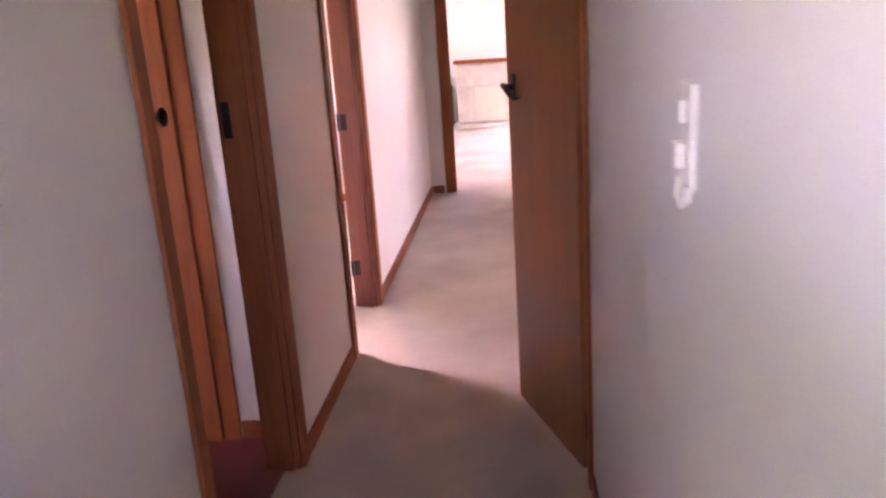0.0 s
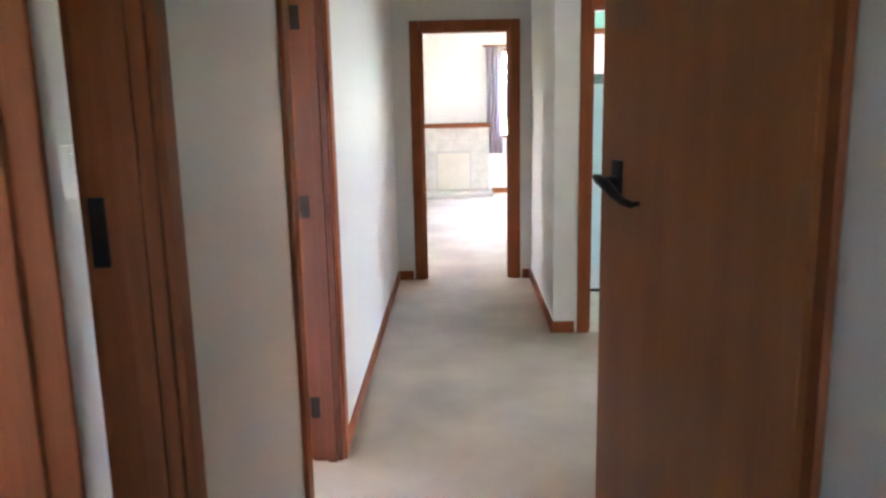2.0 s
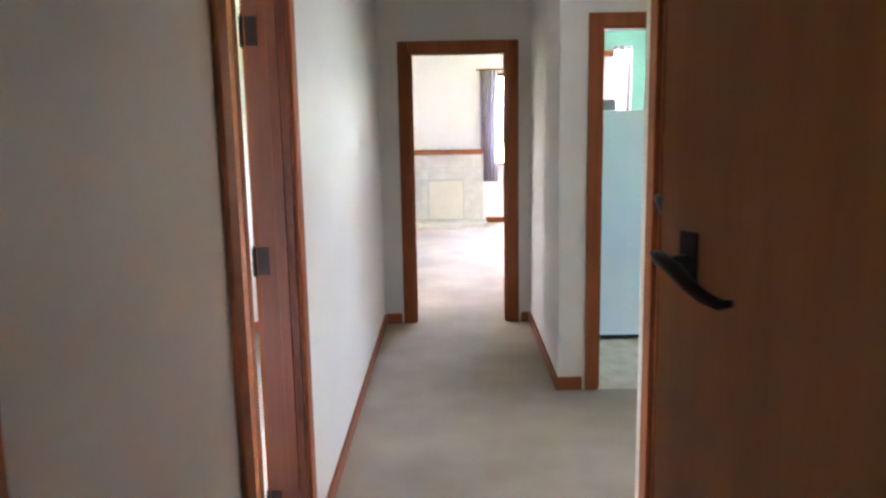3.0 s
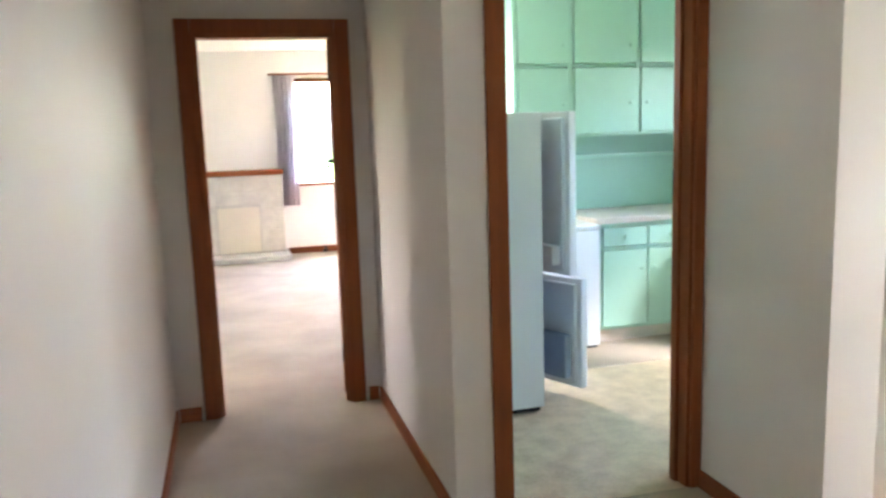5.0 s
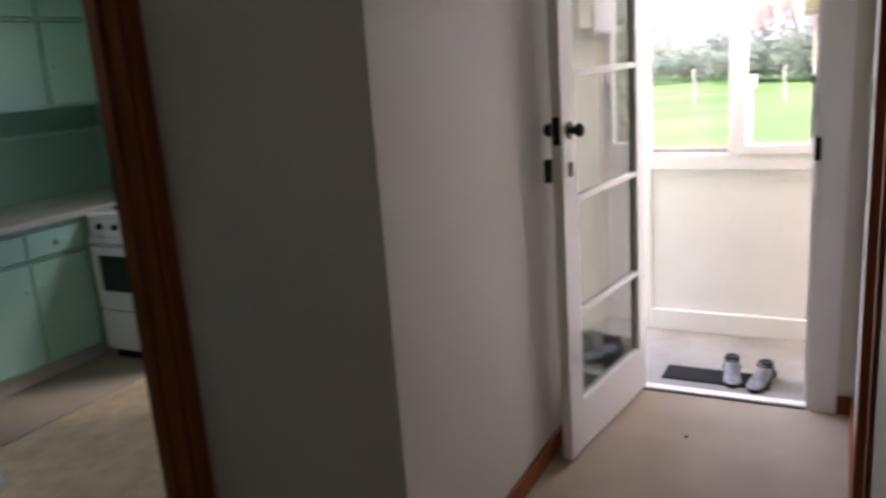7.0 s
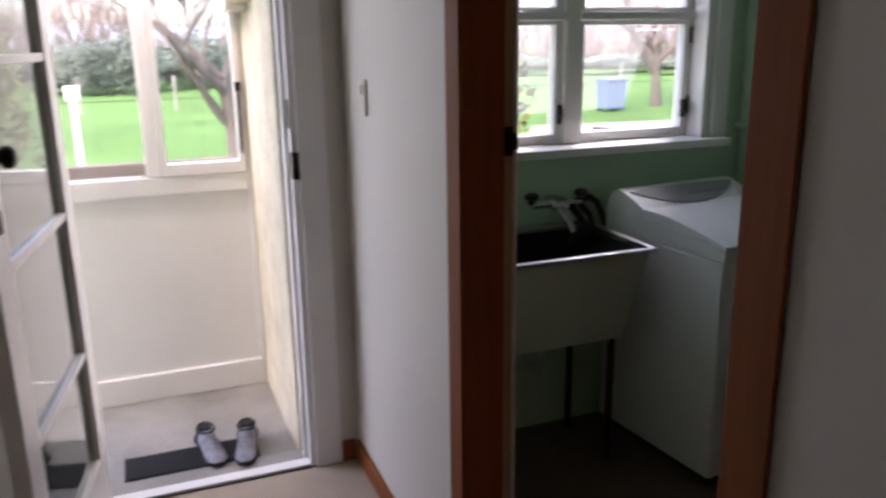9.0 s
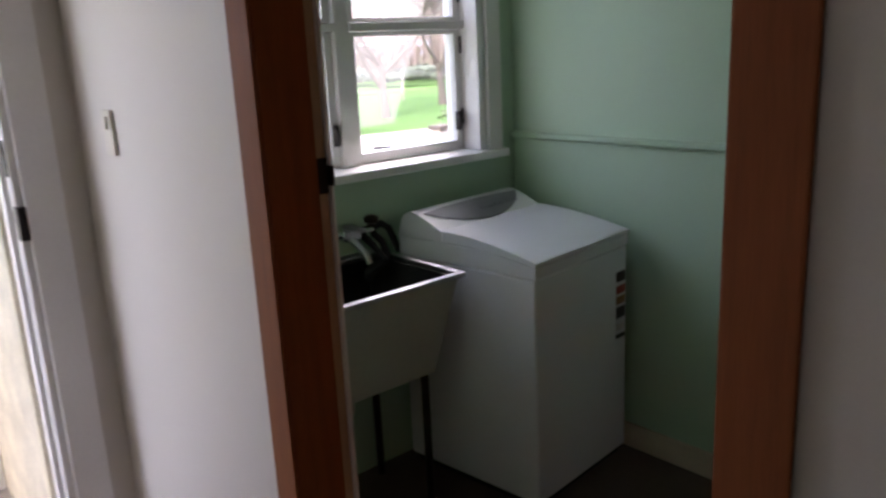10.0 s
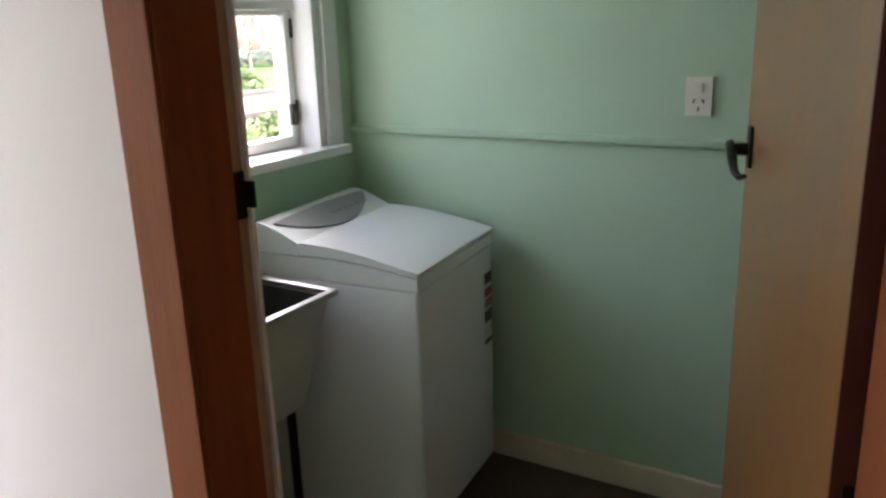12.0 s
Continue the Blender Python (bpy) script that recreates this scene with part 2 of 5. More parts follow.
def tube(bm, pts, radii, n=8, mat=0, flat=1.0):
    pts = [Vector(p) for p in pts]
    if not isinstance(radii, (list, tuple)):
        radii = [radii] * len(pts)
    rings = []
    a = None
    for i, p in enumerate(pts):
        d = (pts[min(i + 1, len(pts) - 1)] - pts[max(i - 1, 0)]).normalized()
        a = d.orthogonal().normalized() if a is None else (a - d * a.dot(d)).normalized()
        b = d.cross(a)
        rings.append([bm.verts.new(p + (a * math.cos(2 * math.pi * k / n) + b * flat * math.sin(2 * math.pi * k / n)) * radii[i]) for k in range(n)])
    for i in range(len(rings) - 1):
        for k in range(n):
            bm.faces.new((rings[i][k], rings[i][(k + 1) % n], rings[i + 1][(k + 1) % n], rings[i + 1][k])).material_index = mat
    bm.faces.new(rings[0][::-1]).material_index = mat
    bm.faces.new(rings[-1]).material_index = mat
    return bm


def prism(bm, outline, axis, lo, hi, mat=0):
    """An outline of (u, v) pairs pushed along an axis: x takes (y, z), y takes (x, z), z takes (x, y)."""
    def at(u, v, w):
        return {"x": (w, u, v), "y": (u, w, v), "z": (u, v, w)}[axis]
    r0 = [bm.verts.new(at(u, v, lo)) for u, v in outline]
    r1 = [bm.verts.new(at(u, v, hi)) for u, v in outline]
    n = len(outline)
    for i in range(n):
        bm.faces.new((r0[i], r0[(i + 1) % n], r1[(i + 1) % n], r1[i])).material_index = mat
    bm.faces.new(r0[::-1]).material_index = mat
    bm.faces.new(r1).material_index = mat
    return bm


# ---- setting: walls, floors, ceilings ----
H = 2.42


def wall(name, axis, c0, c1, lo, hi, openings=(), neg=WALL, pos=WALL, z0=0.0, z1=H, label="", edge=None):
    """A wall between c0 and c1 on its axis, from lo to hi along the other, with openings (lo, hi, bottom, top)."""
    bm = geo()
    cuts = sorted(openings)
    spans, at = [], lo
    for a, b, zb, zt in cuts:
        if a > at:
            spans.append((at, a, z0, z1))
        if zb > z0:
            spans.append((a, b, z0, zb))
        if zt < z1:
            spans.append((a, b, zt, z1))
        at = b
    if at < hi:
        spans.append((at, hi, z0, z1))
    for a, b, zb, zt in spans:
        if axis == "x":
            box(bm, (c0, a, zb), (c1, b, zt))
        else:
            box(bm, (a, c0, zb), (b, c1, zt))
    bm.normal_update()
    k = 0 if axis == "x" else 1
    bmesh.ops.recalc_face_normals(bm, faces=bm.faces)
    mid = (c0 + c1) / 2
    for f in bm.faces:
        f.material_index = 1 if f.calc_center_median()[k] > mid + 1e-4 else 0
        if abs(f.normal[k]) < 0.5 and edge is not None:
            f.material_index = edge
    return solid(name, bm, [neg, pos], label, "wall", kind="structure")


def slab(name, lo, hi, mat, label, category):
    return solid(name, box(geo(), lo, hi), mat, label, category, kind="structure")


TOP = 1.985
HALL_W, HALL_E, LOB_N, LOB_S, EAST = -0.49, 0.57, 4.295, 3.27, 3.40
# unseen high openings added to the west and south hall walls let light in
wall("wall_hall_west", "x", HALL_W - 0.12, HALL_W, -2.6, 6.485, [(-1.20, -0.80, 1.55, 2.1), (0.695, 1.495, 0, TOP), (2.53, 3.265, 0, TOP)], label="off-white painted hall wall with two doorways")
wall("wall_hall_south", "y", -2.72, -2.6, HALL_W - 0.12, 0.69, [(-0.25, 0.32, 1.65, 2.08)], label="off-white painted wall closing the hall")
wall("wall_hall_east", "x", HALL_E, HALL_E + 0.12, -2.6, 3.03, [(1.375, 2.0, 0, 2.0), (2.15, 2.85, 0, TOP)], label="off-white painted hall wall with a cupboard and a closed door")
wall("wall_lobby_south_west", "y", 2.91, 3.03, 0.69, 1.0, label="off-white painted lobby wall")
wall("wall_cupboard_return", "y", 2.03, 2.12, 0.69, 1.4, label="plain painted cupboard wall")
wall("wall_lobby_step", "x", 1.0, 1.1, 2.91, LOB_S, label="off-white painted lobby wall")
wall("wall_cupboard_back", "x", 1.4, 1.5, 1.25, 2.12, label="plain painted cupboard back wall")
wall("wall_cupboard_south", "y", 1.25, 1.35, 0.69, 1.4, label="plain painted cupboard wall")
wall("wall_living_south", "y", 6.485, 6.605, -2.5, 0.60, [(-0.28, 0.445, 0, TOP)], pos=WALL_LIVING, label="off-white wall with the living room doorway")
wall("wall_living_south_east", "y", 6.485, 6.605, 0.72, 0.80, pos=WALL_LIVING, label="plain wall")
wall("wall_hall_east_far", "x", 0.60, 0.72, 4.985, 7.75, neg=WALL, pos=MINT, label="off-white painted wall at the end of the hall")
wall("wall_kitchen_south", "y", 4.985, 5.105, 0.72, 1.632, [(0.807, 1.592, 0, TOP)], pos=MINT, label="off-white wall with the kitchen doorway")
wall("wall_recess_east", "x", 1.632, 1.725, LOB_N, 5.105, pos=MINT, label="off-white wall beside the kitchen doorway")
wall("wall_lobby_north", "y", LOB_N, LOB_N + 0.12, 1.725, EAST, pos=MINT, label="off-white back lobby wall")
wall("wall_lobby_south", "y", LOB_S - 0.12, LOB_S, 1.1, EAST, [(1.548, 2.447, 0, TOP)], neg=MINT_WALL, label="off-white back lobby wall with the laundry doorway")
wall("wall_east", "x", EAST, EAST + 0.14, 1.57, 4.415, [(1.84, 3.02, 1.075, 2.05), (3.42, 4.17, 0.0, 2.03)], neg=WALL, pos=STUCCO, label="outer wall with the back door and laundry window")
# the opening in this wall is added out of view to brighten the kitchen
wall("wall_kitchen_east", "x", 3.60, 3.74, 4.415, 7.75, [(5.25, 6.1, 1.25, 2.05)], neg=MINT, pos=STUCCO, label="mint green kitchen wall")
wall("wall_kitchen_north", "y", 7.62, 7.75, 0.72, 3.74, [(0.86, 1.56, 1.15, 2.05)], neg=MINT, pos=STUCCO, label="mint green kitchen wall with a window")
wall("wall_laundry_south", "y", 1.57, 1.69, 0.95, EAST, pos=MINT_WALL, neg=STUCCO, label="mint green laundry wall with a dado rail")
wall("wall_laundry_west", "x", 0.95, 1.05, 1.69, LOB_S - 0.12, pos=MINT_WALL, label="mint green laundry wall")
wall("wall_laundry_east_lining", "x", EAST - 0.035, EAST, 1.69, LOB_S - 0.12, [(1.84, 3.02, 1.075, 2.05)], neg=MINT_WALL, pos=MINT_WALL, label="mint green lining below the laundry window")
wall("wall_living_north", "y", 12.0, 12.14, -2.5, 3.0, [(0.62, 2.1, 0.86, 2.10)], neg=WALL_LIVING, pos=STUCCO, label="white living room wall with fireplace and window")
# unseen west opening, added to let daylight into the living room
wall("wall_living_west", "x", -2.5, -2.38, 6.605, 12.0, [(8.7, 9.4, 0.95, 2.1)], pos=WALL_LIVING, neg=STUCCO, label="white living room wall")
wall("wall_living_east", "x", 2.88, 3.0, 7.75, 12.0, neg=WALL_LIVING, pos=STUCCO, label="white living room wall")
wall("wall_living_nook", "y", 7.75, 7.87, 0.72, 3.0, pos=WALL_LIVING, label="white living room wall")
# the bedroom's and bathroom's unseen west openings are added for light
wall("wall_bedroom_west", "x", -3.62, -3.5, 1.84, 6.3, [(3.4, 4.9, 0.95, 2.05)], neg=STUCCO, label="off-white bedroom wall")
wall("wall_bedroom_south", "y", 1.72, 1.84, -3.62, HALL_W - 0.12, label="off-white wall between bedroom and bathroom")
wall("wall_bedroom_north", "y", 6.3, 6.42, -3.62, HALL_W - 0.12, label="off-white bedroom wall")
wall("wall_bathroom_west", "x", -3.12, -3.0, -0.05, 1.72, [(0.3, 0.9, 1.35, 2.0)], neg=STUCCO, label="off-white bathroom wall")
wall("wall_bathroom_south", "y", -0.17, -0.05, -3.12, HALL_W - 0.12, label="off-white bathroom wall")

slab("floor_hall", (HALL_W - 0.06, -2.7, -0.1), (0.72, 6.56, 0.0), CARPET, "worn beige wool carpet in the hall", "carpet")
slab("floor_lobby", (0.72, LOB_S - 0.02, -0.1), (EAST + 0.02, 4.985, 0.0), CARPET, "worn beige wool carpet in the back lobby", "carpet")
slab("floor_lobby_west", (0.72, 3.0, -0.1), (1.02, LOB_S - 0.02, 0.0), CARPET, "worn beige wool carpet beside the lobby", "carpet")
slab("floor_living", (-2.5, 6.56, -0.1), (2.95, 12.05, 0.0), CARPET, "sunlit beige carpet in the living room", "carpet")
slab("floor_bedroom", (-3.6, 1.78, -0.1), (HALL_W - 0.06, 6.36, 0.0), CARPET, "pale beige bedroom carpet", "carpet")
slab("floor_bathroom", (-3.1, -0.15, -0.1), (HALL_W - 0.06, 1.78, -0.003), RED_FLOOR, "dark red sheet vinyl floor", "floor")
slab("floor_kitchen", (0.72, 4.985, -0.1), (3.7, 7.7, -0.004), LINO, "speckled beige sheet vinyl kitchen floor", "floor")
slab("floor_laundry", (0.72, 1.6, -0.1), (EAST + 0.02, LOB_S - 0.02, -0.006), DARK_FLOOR, "dark brown sheet vinyl laundry floor", "floor")
slab("ceiling", (-3.7, -2.75, H), (3.75, 12.2, H + 0.1), CEIL, "flat white painted ceiling", "ceiling")


def skirting(name, pts, height=0.075, thick=0.014, mat=WOOD_H, side=1, label="varnished timber skirting board"):
    """Boards along straight runs ((x0, y0, x1, y1, nx, ny)), standing on the side of the wall that n points to."""
    bm = geo()
    for x0, y0, x1, y1, nx, ny in pts:
        box(bm, (min(x0, x1) + min(0, nx * thick), min(y0, y1) + min(0, ny * thick), 0),
            (max(x0, x1) + max(0, nx * thick), max(y0, y1) + max(0, ny * thick), height), 0.004)
    return solid(name, bm, mat, label, "skirting board", kind="structure")


W = HALL_W
skirting("baseboard_hall_west", [(W, -2.58, W, 0.642, 1, 0), (W, 1.548, W, 2.455, 1, 0), (W, 3.345, W, 6.47, 1, 0)])
skirting("baseboard_living_wall", [(W + 0.016, 6.485, -0.36, 6.485, 0, -1), (0.53, 6.485, 0.584, 6.485, 0, -1)])
skirting("baseboard_hall_east_far", [(0.60, 4.972, 0.60, 6.47, -1, 0), (0.60, 4.985, 0.733, 4.985, 0, -1)])
skirting("baseboard_recess", [(1.632, LOB_N - 0.014, 1.632, 4.964, -1, 0)])
skirting("baseboard_lobby_north", [(1.636, LOB_N, 3.385, LOB_N, 0, -1)])
skirting("baseboard_lobby_south", [(1.02, LOB_S, 1.495, LOB_S, 0, 1), (2.51, LOB_S, 3.385, LOB_S, 0, 1), (EAST, LOB_S + 0.015, EAST, 3.335, -1, 0)])
skirting("baseboard_hall_east", [(HALL_E, -2.58, HALL_E, 1.29, -1, 0), (HALL_E, 2.925, HALL_E, 3.044, -1, 0), (HALL_E, 3.03, 1.0, 3.03, 0, 1)])
skirting("baseboard_living_north", [(0.52, 12.0, 2.86, 12.0, 0, -1), (-2.36, 12.0, -0.62, 12.0, 0, -1)])
skirting("baseboard_laundry_south", [(1.07, 1.69, 3.34, 1.69, 0, 1)], 0.09, 0.016, material("cream_skirting_paint", (0.62, 0.55, 0.42), 0.45), label="cream painted laundry skirting board")
skirting("baseboard_bathroom", [(-2.98, 1.72, -0.98, 1.72, 0, -1), (-0.79, 1.72, -0.63, 1.72, 0, -1)])
skirting("baseboard_bedroom", [(-3.48, 6.3, -0.63, 6.3, 0, -1)])


# ---- doors ----
def frame_box(bm, axis, a0, a1, b0, b1, z0, z1, bevel=0.004, mat=0):
    """A box given along the wall (a) and through it (b)."""
    if axis == "x":
        return box(bm, (b0, a0, z0), (b1, a1, z1), bevel, mat=mat)
    return box(bm, (a0, b0, z0), (a1, b1, z1), bevel, mat=mat)


def doorway(name, axis, c0, c1, lo, hi, top, label, sides=(-1, 1), mat=WOOD, inner=None, arch=0.075, stop_at=None, casing=None, clip=None, stop_half=0.018, inset=0.008, proud=0.018):
    """Lining, stops and architraves round an opening."""
    d = thing(name, ((c0 + c1) / 2, (lo + hi) / 2, 0) if axis == "x" else ((lo + hi) / 2, (c0 + c1) / 2, 0), label=label, category="door frame", kind="structure")
    for a0, a1 in ((lo - 0.001, lo + 0.022), (hi - 0.022, hi + 0.001)):
        part("jamb", frame_box(geo(), axis, a0, a1, c0 - 0.002, c1 + 0.002, 0, top), inner or mat, d)
    part("head", frame_box(geo(), axis, lo + 0.022, hi - 0.022, c0 - 0.002, c1 + 0.002, top - 0.022, top + 0.001), mat, d)
    s = (c0 + c1) / 2 if stop_at is None else stop_at
    for a0, a1 in ((lo + 0.022, lo + 0.036), (hi - 0.036, hi - 0.022)):
        part("stop", frame_box(geo(), axis, a0, a1, s - stop_half, s + stop_half, 0, top - 0.022), inner or mat, d)
    for side in sides:
        b0, b1 = (c0 - proud, c0 - 0.002) if side < 0 else (c1 + 0.002, c1 + proud)
        m = casing[side] if casing else mat
        if not (clip and (side, "lo") in clip):
            part("architrave", frame_box(geo(), axis, lo - arch + inset, lo + inset, b0, b1, 0, top + arch - inset, 0.006), m, d)
        if not (clip and (side, "hi") in clip):
            part("architrave", frame_box(geo(), axis, hi - inset, hi + arch - inset, b0, b1, 0, top + arch - inset, 0.006), m, d)
        part("head_architrave", frame_box(geo(), axis, lo + inset + 0.001, hi - inset - 0.001, b0, b1, top - inset, top + arch - inset, 0.006), m, d)
    return d


def lever(parent, m, mat=BLACK):
    """A lever handle on a tall plate; local x runs along the door, y out of its face."""
    plate = geo()
    box(plate, (-0.018, 0, -0.035), (0.018, 0.007, 0.045), 0.004, m)
    part("handle_plate", plate, mat, parent, smooth=True)
    bm = geo()
    rod(bm, m @ Vector((0, 0.005, 0.0)), m @ Vector((0, 0.034, 0.0)), 0.013, 0.011, 14)
    tube(bm, [m @ Vector(v) for v in ((-0.05, 0.030, 0.008), (-0.02, 0.036, 0.005), (0.015, 0.038, -0.004), (0.05, 0.040, -0.020), (0.085, 0.040, -0.030), (0.112, 0.036, -0.034), (0.125, 0.028, -0.030))],
         [0.005, 0.0115, 0.012, 0.010, 0.009, 0.008, 0.005], 10, flat=0.8)
    part("handle_lever", bm, mat, parent, smooth=True)


def knob(parent, m, mat=BRONZE, r=0.027):
    bm = geo()
    lathe(bm, [(0.03, 0.0), (0.03, 0.004), (0.014, 0.007), (0.012, 0.02), (0.020, 0.026), (r, 0.034), (r * 0.98, 0.044), (r * 0.7, 0.052), (0.008, 0.054)], m)
    part("knob", bm, mat, parent, smooth=True)


def hinge(parent, x, y, z, mat=BLACK, along="y"):
    bm = geo()
    rod(bm, (x, y, z - 0.045), (x, y, z + 0.045), 0.007, n=10)
    for s in (-0.05, 0.048):
        rod(bm, (x, y, z + s), (x, y, z + s + 0.004), 0.0045, n=8)
    part("hinge", bm, mat, parent, smooth=True)


def plate_on(parent, lo, hi, mat=BLACK, name="strike_plate"):
    part(name, box(geo(), lo, hi, 0.0015), mat, parent)


def flush_door(name, hinge_xy, turn, width, label, thick=0.036, mats=LEAF, top=1.965, bottom=0.012):
    """A flat leaf from its hinge edge along local x; returns the thing and its matrix."""
    d = thing(name, (hinge_xy[0], hinge_xy[1], 0), turn, label, "door", kind="structure")
    bm = geo()
    box(bm, (0, -thick / 2, bottom), (width, thick / 2, top), 0.002, mat=0)
    part("leaf", bm, mats, d, local=True)
    return d


def at(d, x, y, z, rx=0, ry=0, rz=0):
    return MW[d] @ pose(x, y, z, rx, ry, rz)


bath = doorway("door_frame_bathroom", "x", HALL_W - 0.12, HALL_W, 0.695, 1.495, TOP, "varnished timber frame of the bathroom doorway", arch=0.058, stop_at=-0.53)
plate_on(bath, (-0.606, 1.4685, 1.235), (-0.578, 1.4740, 1.355))
bath_leaf = flush_door("door_1", (-0.632, 0.728), 107.2, 0.785, "brown varnished flush door ajar into the bathroom")
knob(bath_leaf, at(bath_leaf, 0.735, -0.018, 1.32, 90), r=0.032)
knob(bath_leaf, at(bath_leaf, 0.735, 0.018, 1.31, -90))

# jamb and stop colour carries the shade inside this doorway
bed = doorway("door_frame_bedroom", "x", HALL_W - 0.12, HALL_W, 2.53, 3.265, TOP, "varnished timber frame of the bedroom doorway", inner=SHADED_JAMB, stop_at=-0.53)
bed_leaf = flush_door("door_2", (-0.645, 3.252), 172, 0.70, "brown varnished flush door open into the bedroom")
lever(bed_leaf, at(bed_leaf, 0.64, 0.018, 1.30))
lever(bed_leaf, at(bed_leaf, 0.64, -0.018, 1.30, 0, 0, 180) @ Matrix.Diagonal((-1, 1, 1, 1)))
for z in (0.24, 1.08, 1.80):
    hinge(bed, -0.622, 3.236, z)
    plate_on(bed, (-0.612, 3.2395, z - 0.045), (-0.575, 3.2435, z + 0.045), name="hinge_plate")

cup = thing("door_frame_cupboard", (0.63, 1.36, 0), label="varnished timber jamb of the hall cupboard", category="door frame", kind="structure")
part("jamb", box(geo(), (0.566, 1.371, 0), (0.69, 1.393, 2.0), 0.003), WOOD, cup)
part("jamb", box(geo(), (0.566, 1.979, 0), (0.69, 2.001, 2.0), 0.003), WOOD, cup)
part("architrave", box(geo(), (0.552, 1.993, 0), (0.568, 2.06, 2.05), 0.005), WOOD, cup)
part("architrave", box(geo(), (0.552, 1.312, 0), (0.568, 1.379, 2.05), 0.005), WOOD, cup)
part("head", box(geo(), (0.552, 1.380, 1.985), (0.568, 1.992, 2.05), 0.003), WOOD, cup)
cup_leaf = flush_door("door_3", (0.552, 1.352), 110.0, 0.605, "brown varnished flush cupboard door standing open into the hall", bottom=0.068)
lever(cup_leaf, at(cup_leaf, 0.535, 0.018, 1.322, 0, 0, 0) @ Matrix.Diagonal((-1, 1, 1, 1)))
lever(cup_leaf, at(cup_leaf, 0.535, -0.018, 1.322, 0, 0, 180))
for z in (0.22, 1.75):
    hinge(cup_leaf, 0.549, 1.357, z)

room = doorway("door_frame_side_room", "x", HALL_E, HALL_E + 0.12, 2.15, 2.85, TOP, "varnished timber frame of the closed side door", sides=(-1,), stop_at=0.65)
side_leaf = flush_door("door_4", (0.60, 2.175), 90, 0.65, "brown varnished flush door closed beside the lobby")
lever(side_leaf, at(side_leaf, 0.575, 0.018, 1.31) @ Matrix.Diagonal((-1, 1, 1, 1)))

liv = doorway("door_frame_living_room", "y", 6.485, 6.605, -0.28, 0.445, TOP, "varnished timber frame of the living room doorway", stop_at=6.52)
liv_leaf = flush_door("door_5", (0.432, 6.625), 81.5, 0.69, "brown varnished flush door open into the living room")
lever(liv_leaf, at(liv_leaf, 0.63, 0.018, 1.30) @ Matrix.Diagonal((-1, 1, 1, 1)))
for z in (0.25, 1.05, 1.8):
    hinge(liv, 0.418, 6.612, z)

kit = doorway("door_frame_kitchen", "y", 4.985, 5.105, 0.807, 1.592, TOP, "varnished timber frame of the kitchen doorway", clip={(-1, "hi"), (1, "hi")}, arch=0.067, casing={-1: WOOD, 1: WHITE}, stop_at=5.06)
part("architrave", box(geo(), (1.584, 4.967, 0), (1.6315, 4.983, 2.044), 0.005), WOOD, kit)
part("architrave", box(geo(), (1.584, 5.107, 0), (1.65, 5.123, 2.044), 0.005), WHITE, kit)
plate_on(kit, (1.5655, 5.072, 1.19), (1.5705, 5.10, 1.29))

lau = doorway("door_frame_laundry", "y", LOB_S - 0.12, LOB_S, 1.548, 2.447, TOP, "varnished timber frame of the laundry doorway", arch=0.074, casing={1: WOOD, -1: WHITE}, stop_at=3.2225, stop_half=0.0495, inset=0.035, proud=0.009)
part("worn_edge", box(geo(), (2.4205, 3.149, 0.0), (2.4248, 3.1725, 1.96), 0.001), JAMB_LIGHT, lau, "pale worn strip of the jamb")
plate_on(lau, (2.4165, 3.150, 1.208), (2.4204, 3.172, 1.272))
plate_on(lau, (2.404, 3.144, 1.222), (2.4203, 3.1498, 1.258), name="strike_lip")
part("lining", prism(geo(), [(1.549, 3.1475), (1.584, 3.1475), (1.672, 2.960), (1.549, 2.960)], "z", 0.0, 1.985), WOOD, lau, "deep timber lining behind the hinge jamb")
HONEY = material("honey_plywood", (0.28, 0.118, 0.033), 0.38, vary=0.16, scale=2.2, fine=30, bump=0.06, stretch=(6, 6, 0.5), coat=0.2)
lau_leaf = flush_door("door_6", (1.683, 2.951), -70.8, 0.765, "honey varnished plywood door open into the laundry", mats=HONEY)
part("hinge_edge", box(geo(), (-0.003, -0.0178, 0.012), (0.0, 0.0178, 1.965), 0.001), HINGE_EDGE, lau_leaf, "dark red stained edge of the door", local=True)
lever(lau_leaf, at(lau_leaf, 0.708, 0.018, 1.20) @ Matrix.Diagonal((-1, 1, 1, 1)))
for z in (0.28, 0.86, 1.70):
    part("hinge_plate", box(geo(), (-0.0055, -0.020, z - 0.05), (-0.003, 0.004, z + 0.05), 0.001), BLACK, lau_leaf, local=True)
    part("hinge", rod(geo(), (-0.004, -0.024, z - 0.05), (-0.004, -0.024, z + 0.05), 0.007, n=10), BLACK, lau_leaf, smooth=True, local=True)

# ---- back door ----
bk = thing("door_frame_back", (3.47, 3.795, 0), label="white painted frame of the back door with threshold", category="door frame", kind="structure")
for y0, y1 in ((3.419, 3.447), (4.143, 4.171)):
    part("jamb", box(geo(), (EAST - 0.002, y0, 0.0), (EAST + 0.142, y1, 2.03), 0.003), WHITE, bk)
part("head", box(geo(), (EAST - 0.002, 3.447, 2.0), (EAST + 0.142, 4.143, 2.031), 0.003), WHITE, bk)
part("architrave", box(geo(), (EAST - 0.02, 3.335, 0), (EAST - 0.002, 3.428, 2.11), 0.005), WHITE, bk)
part("architrave", box(geo(), (EAST - 0.02, 4.162, 0), (EAST - 0.002, 4.255, 2.11), 0.005), WHITE, bk)
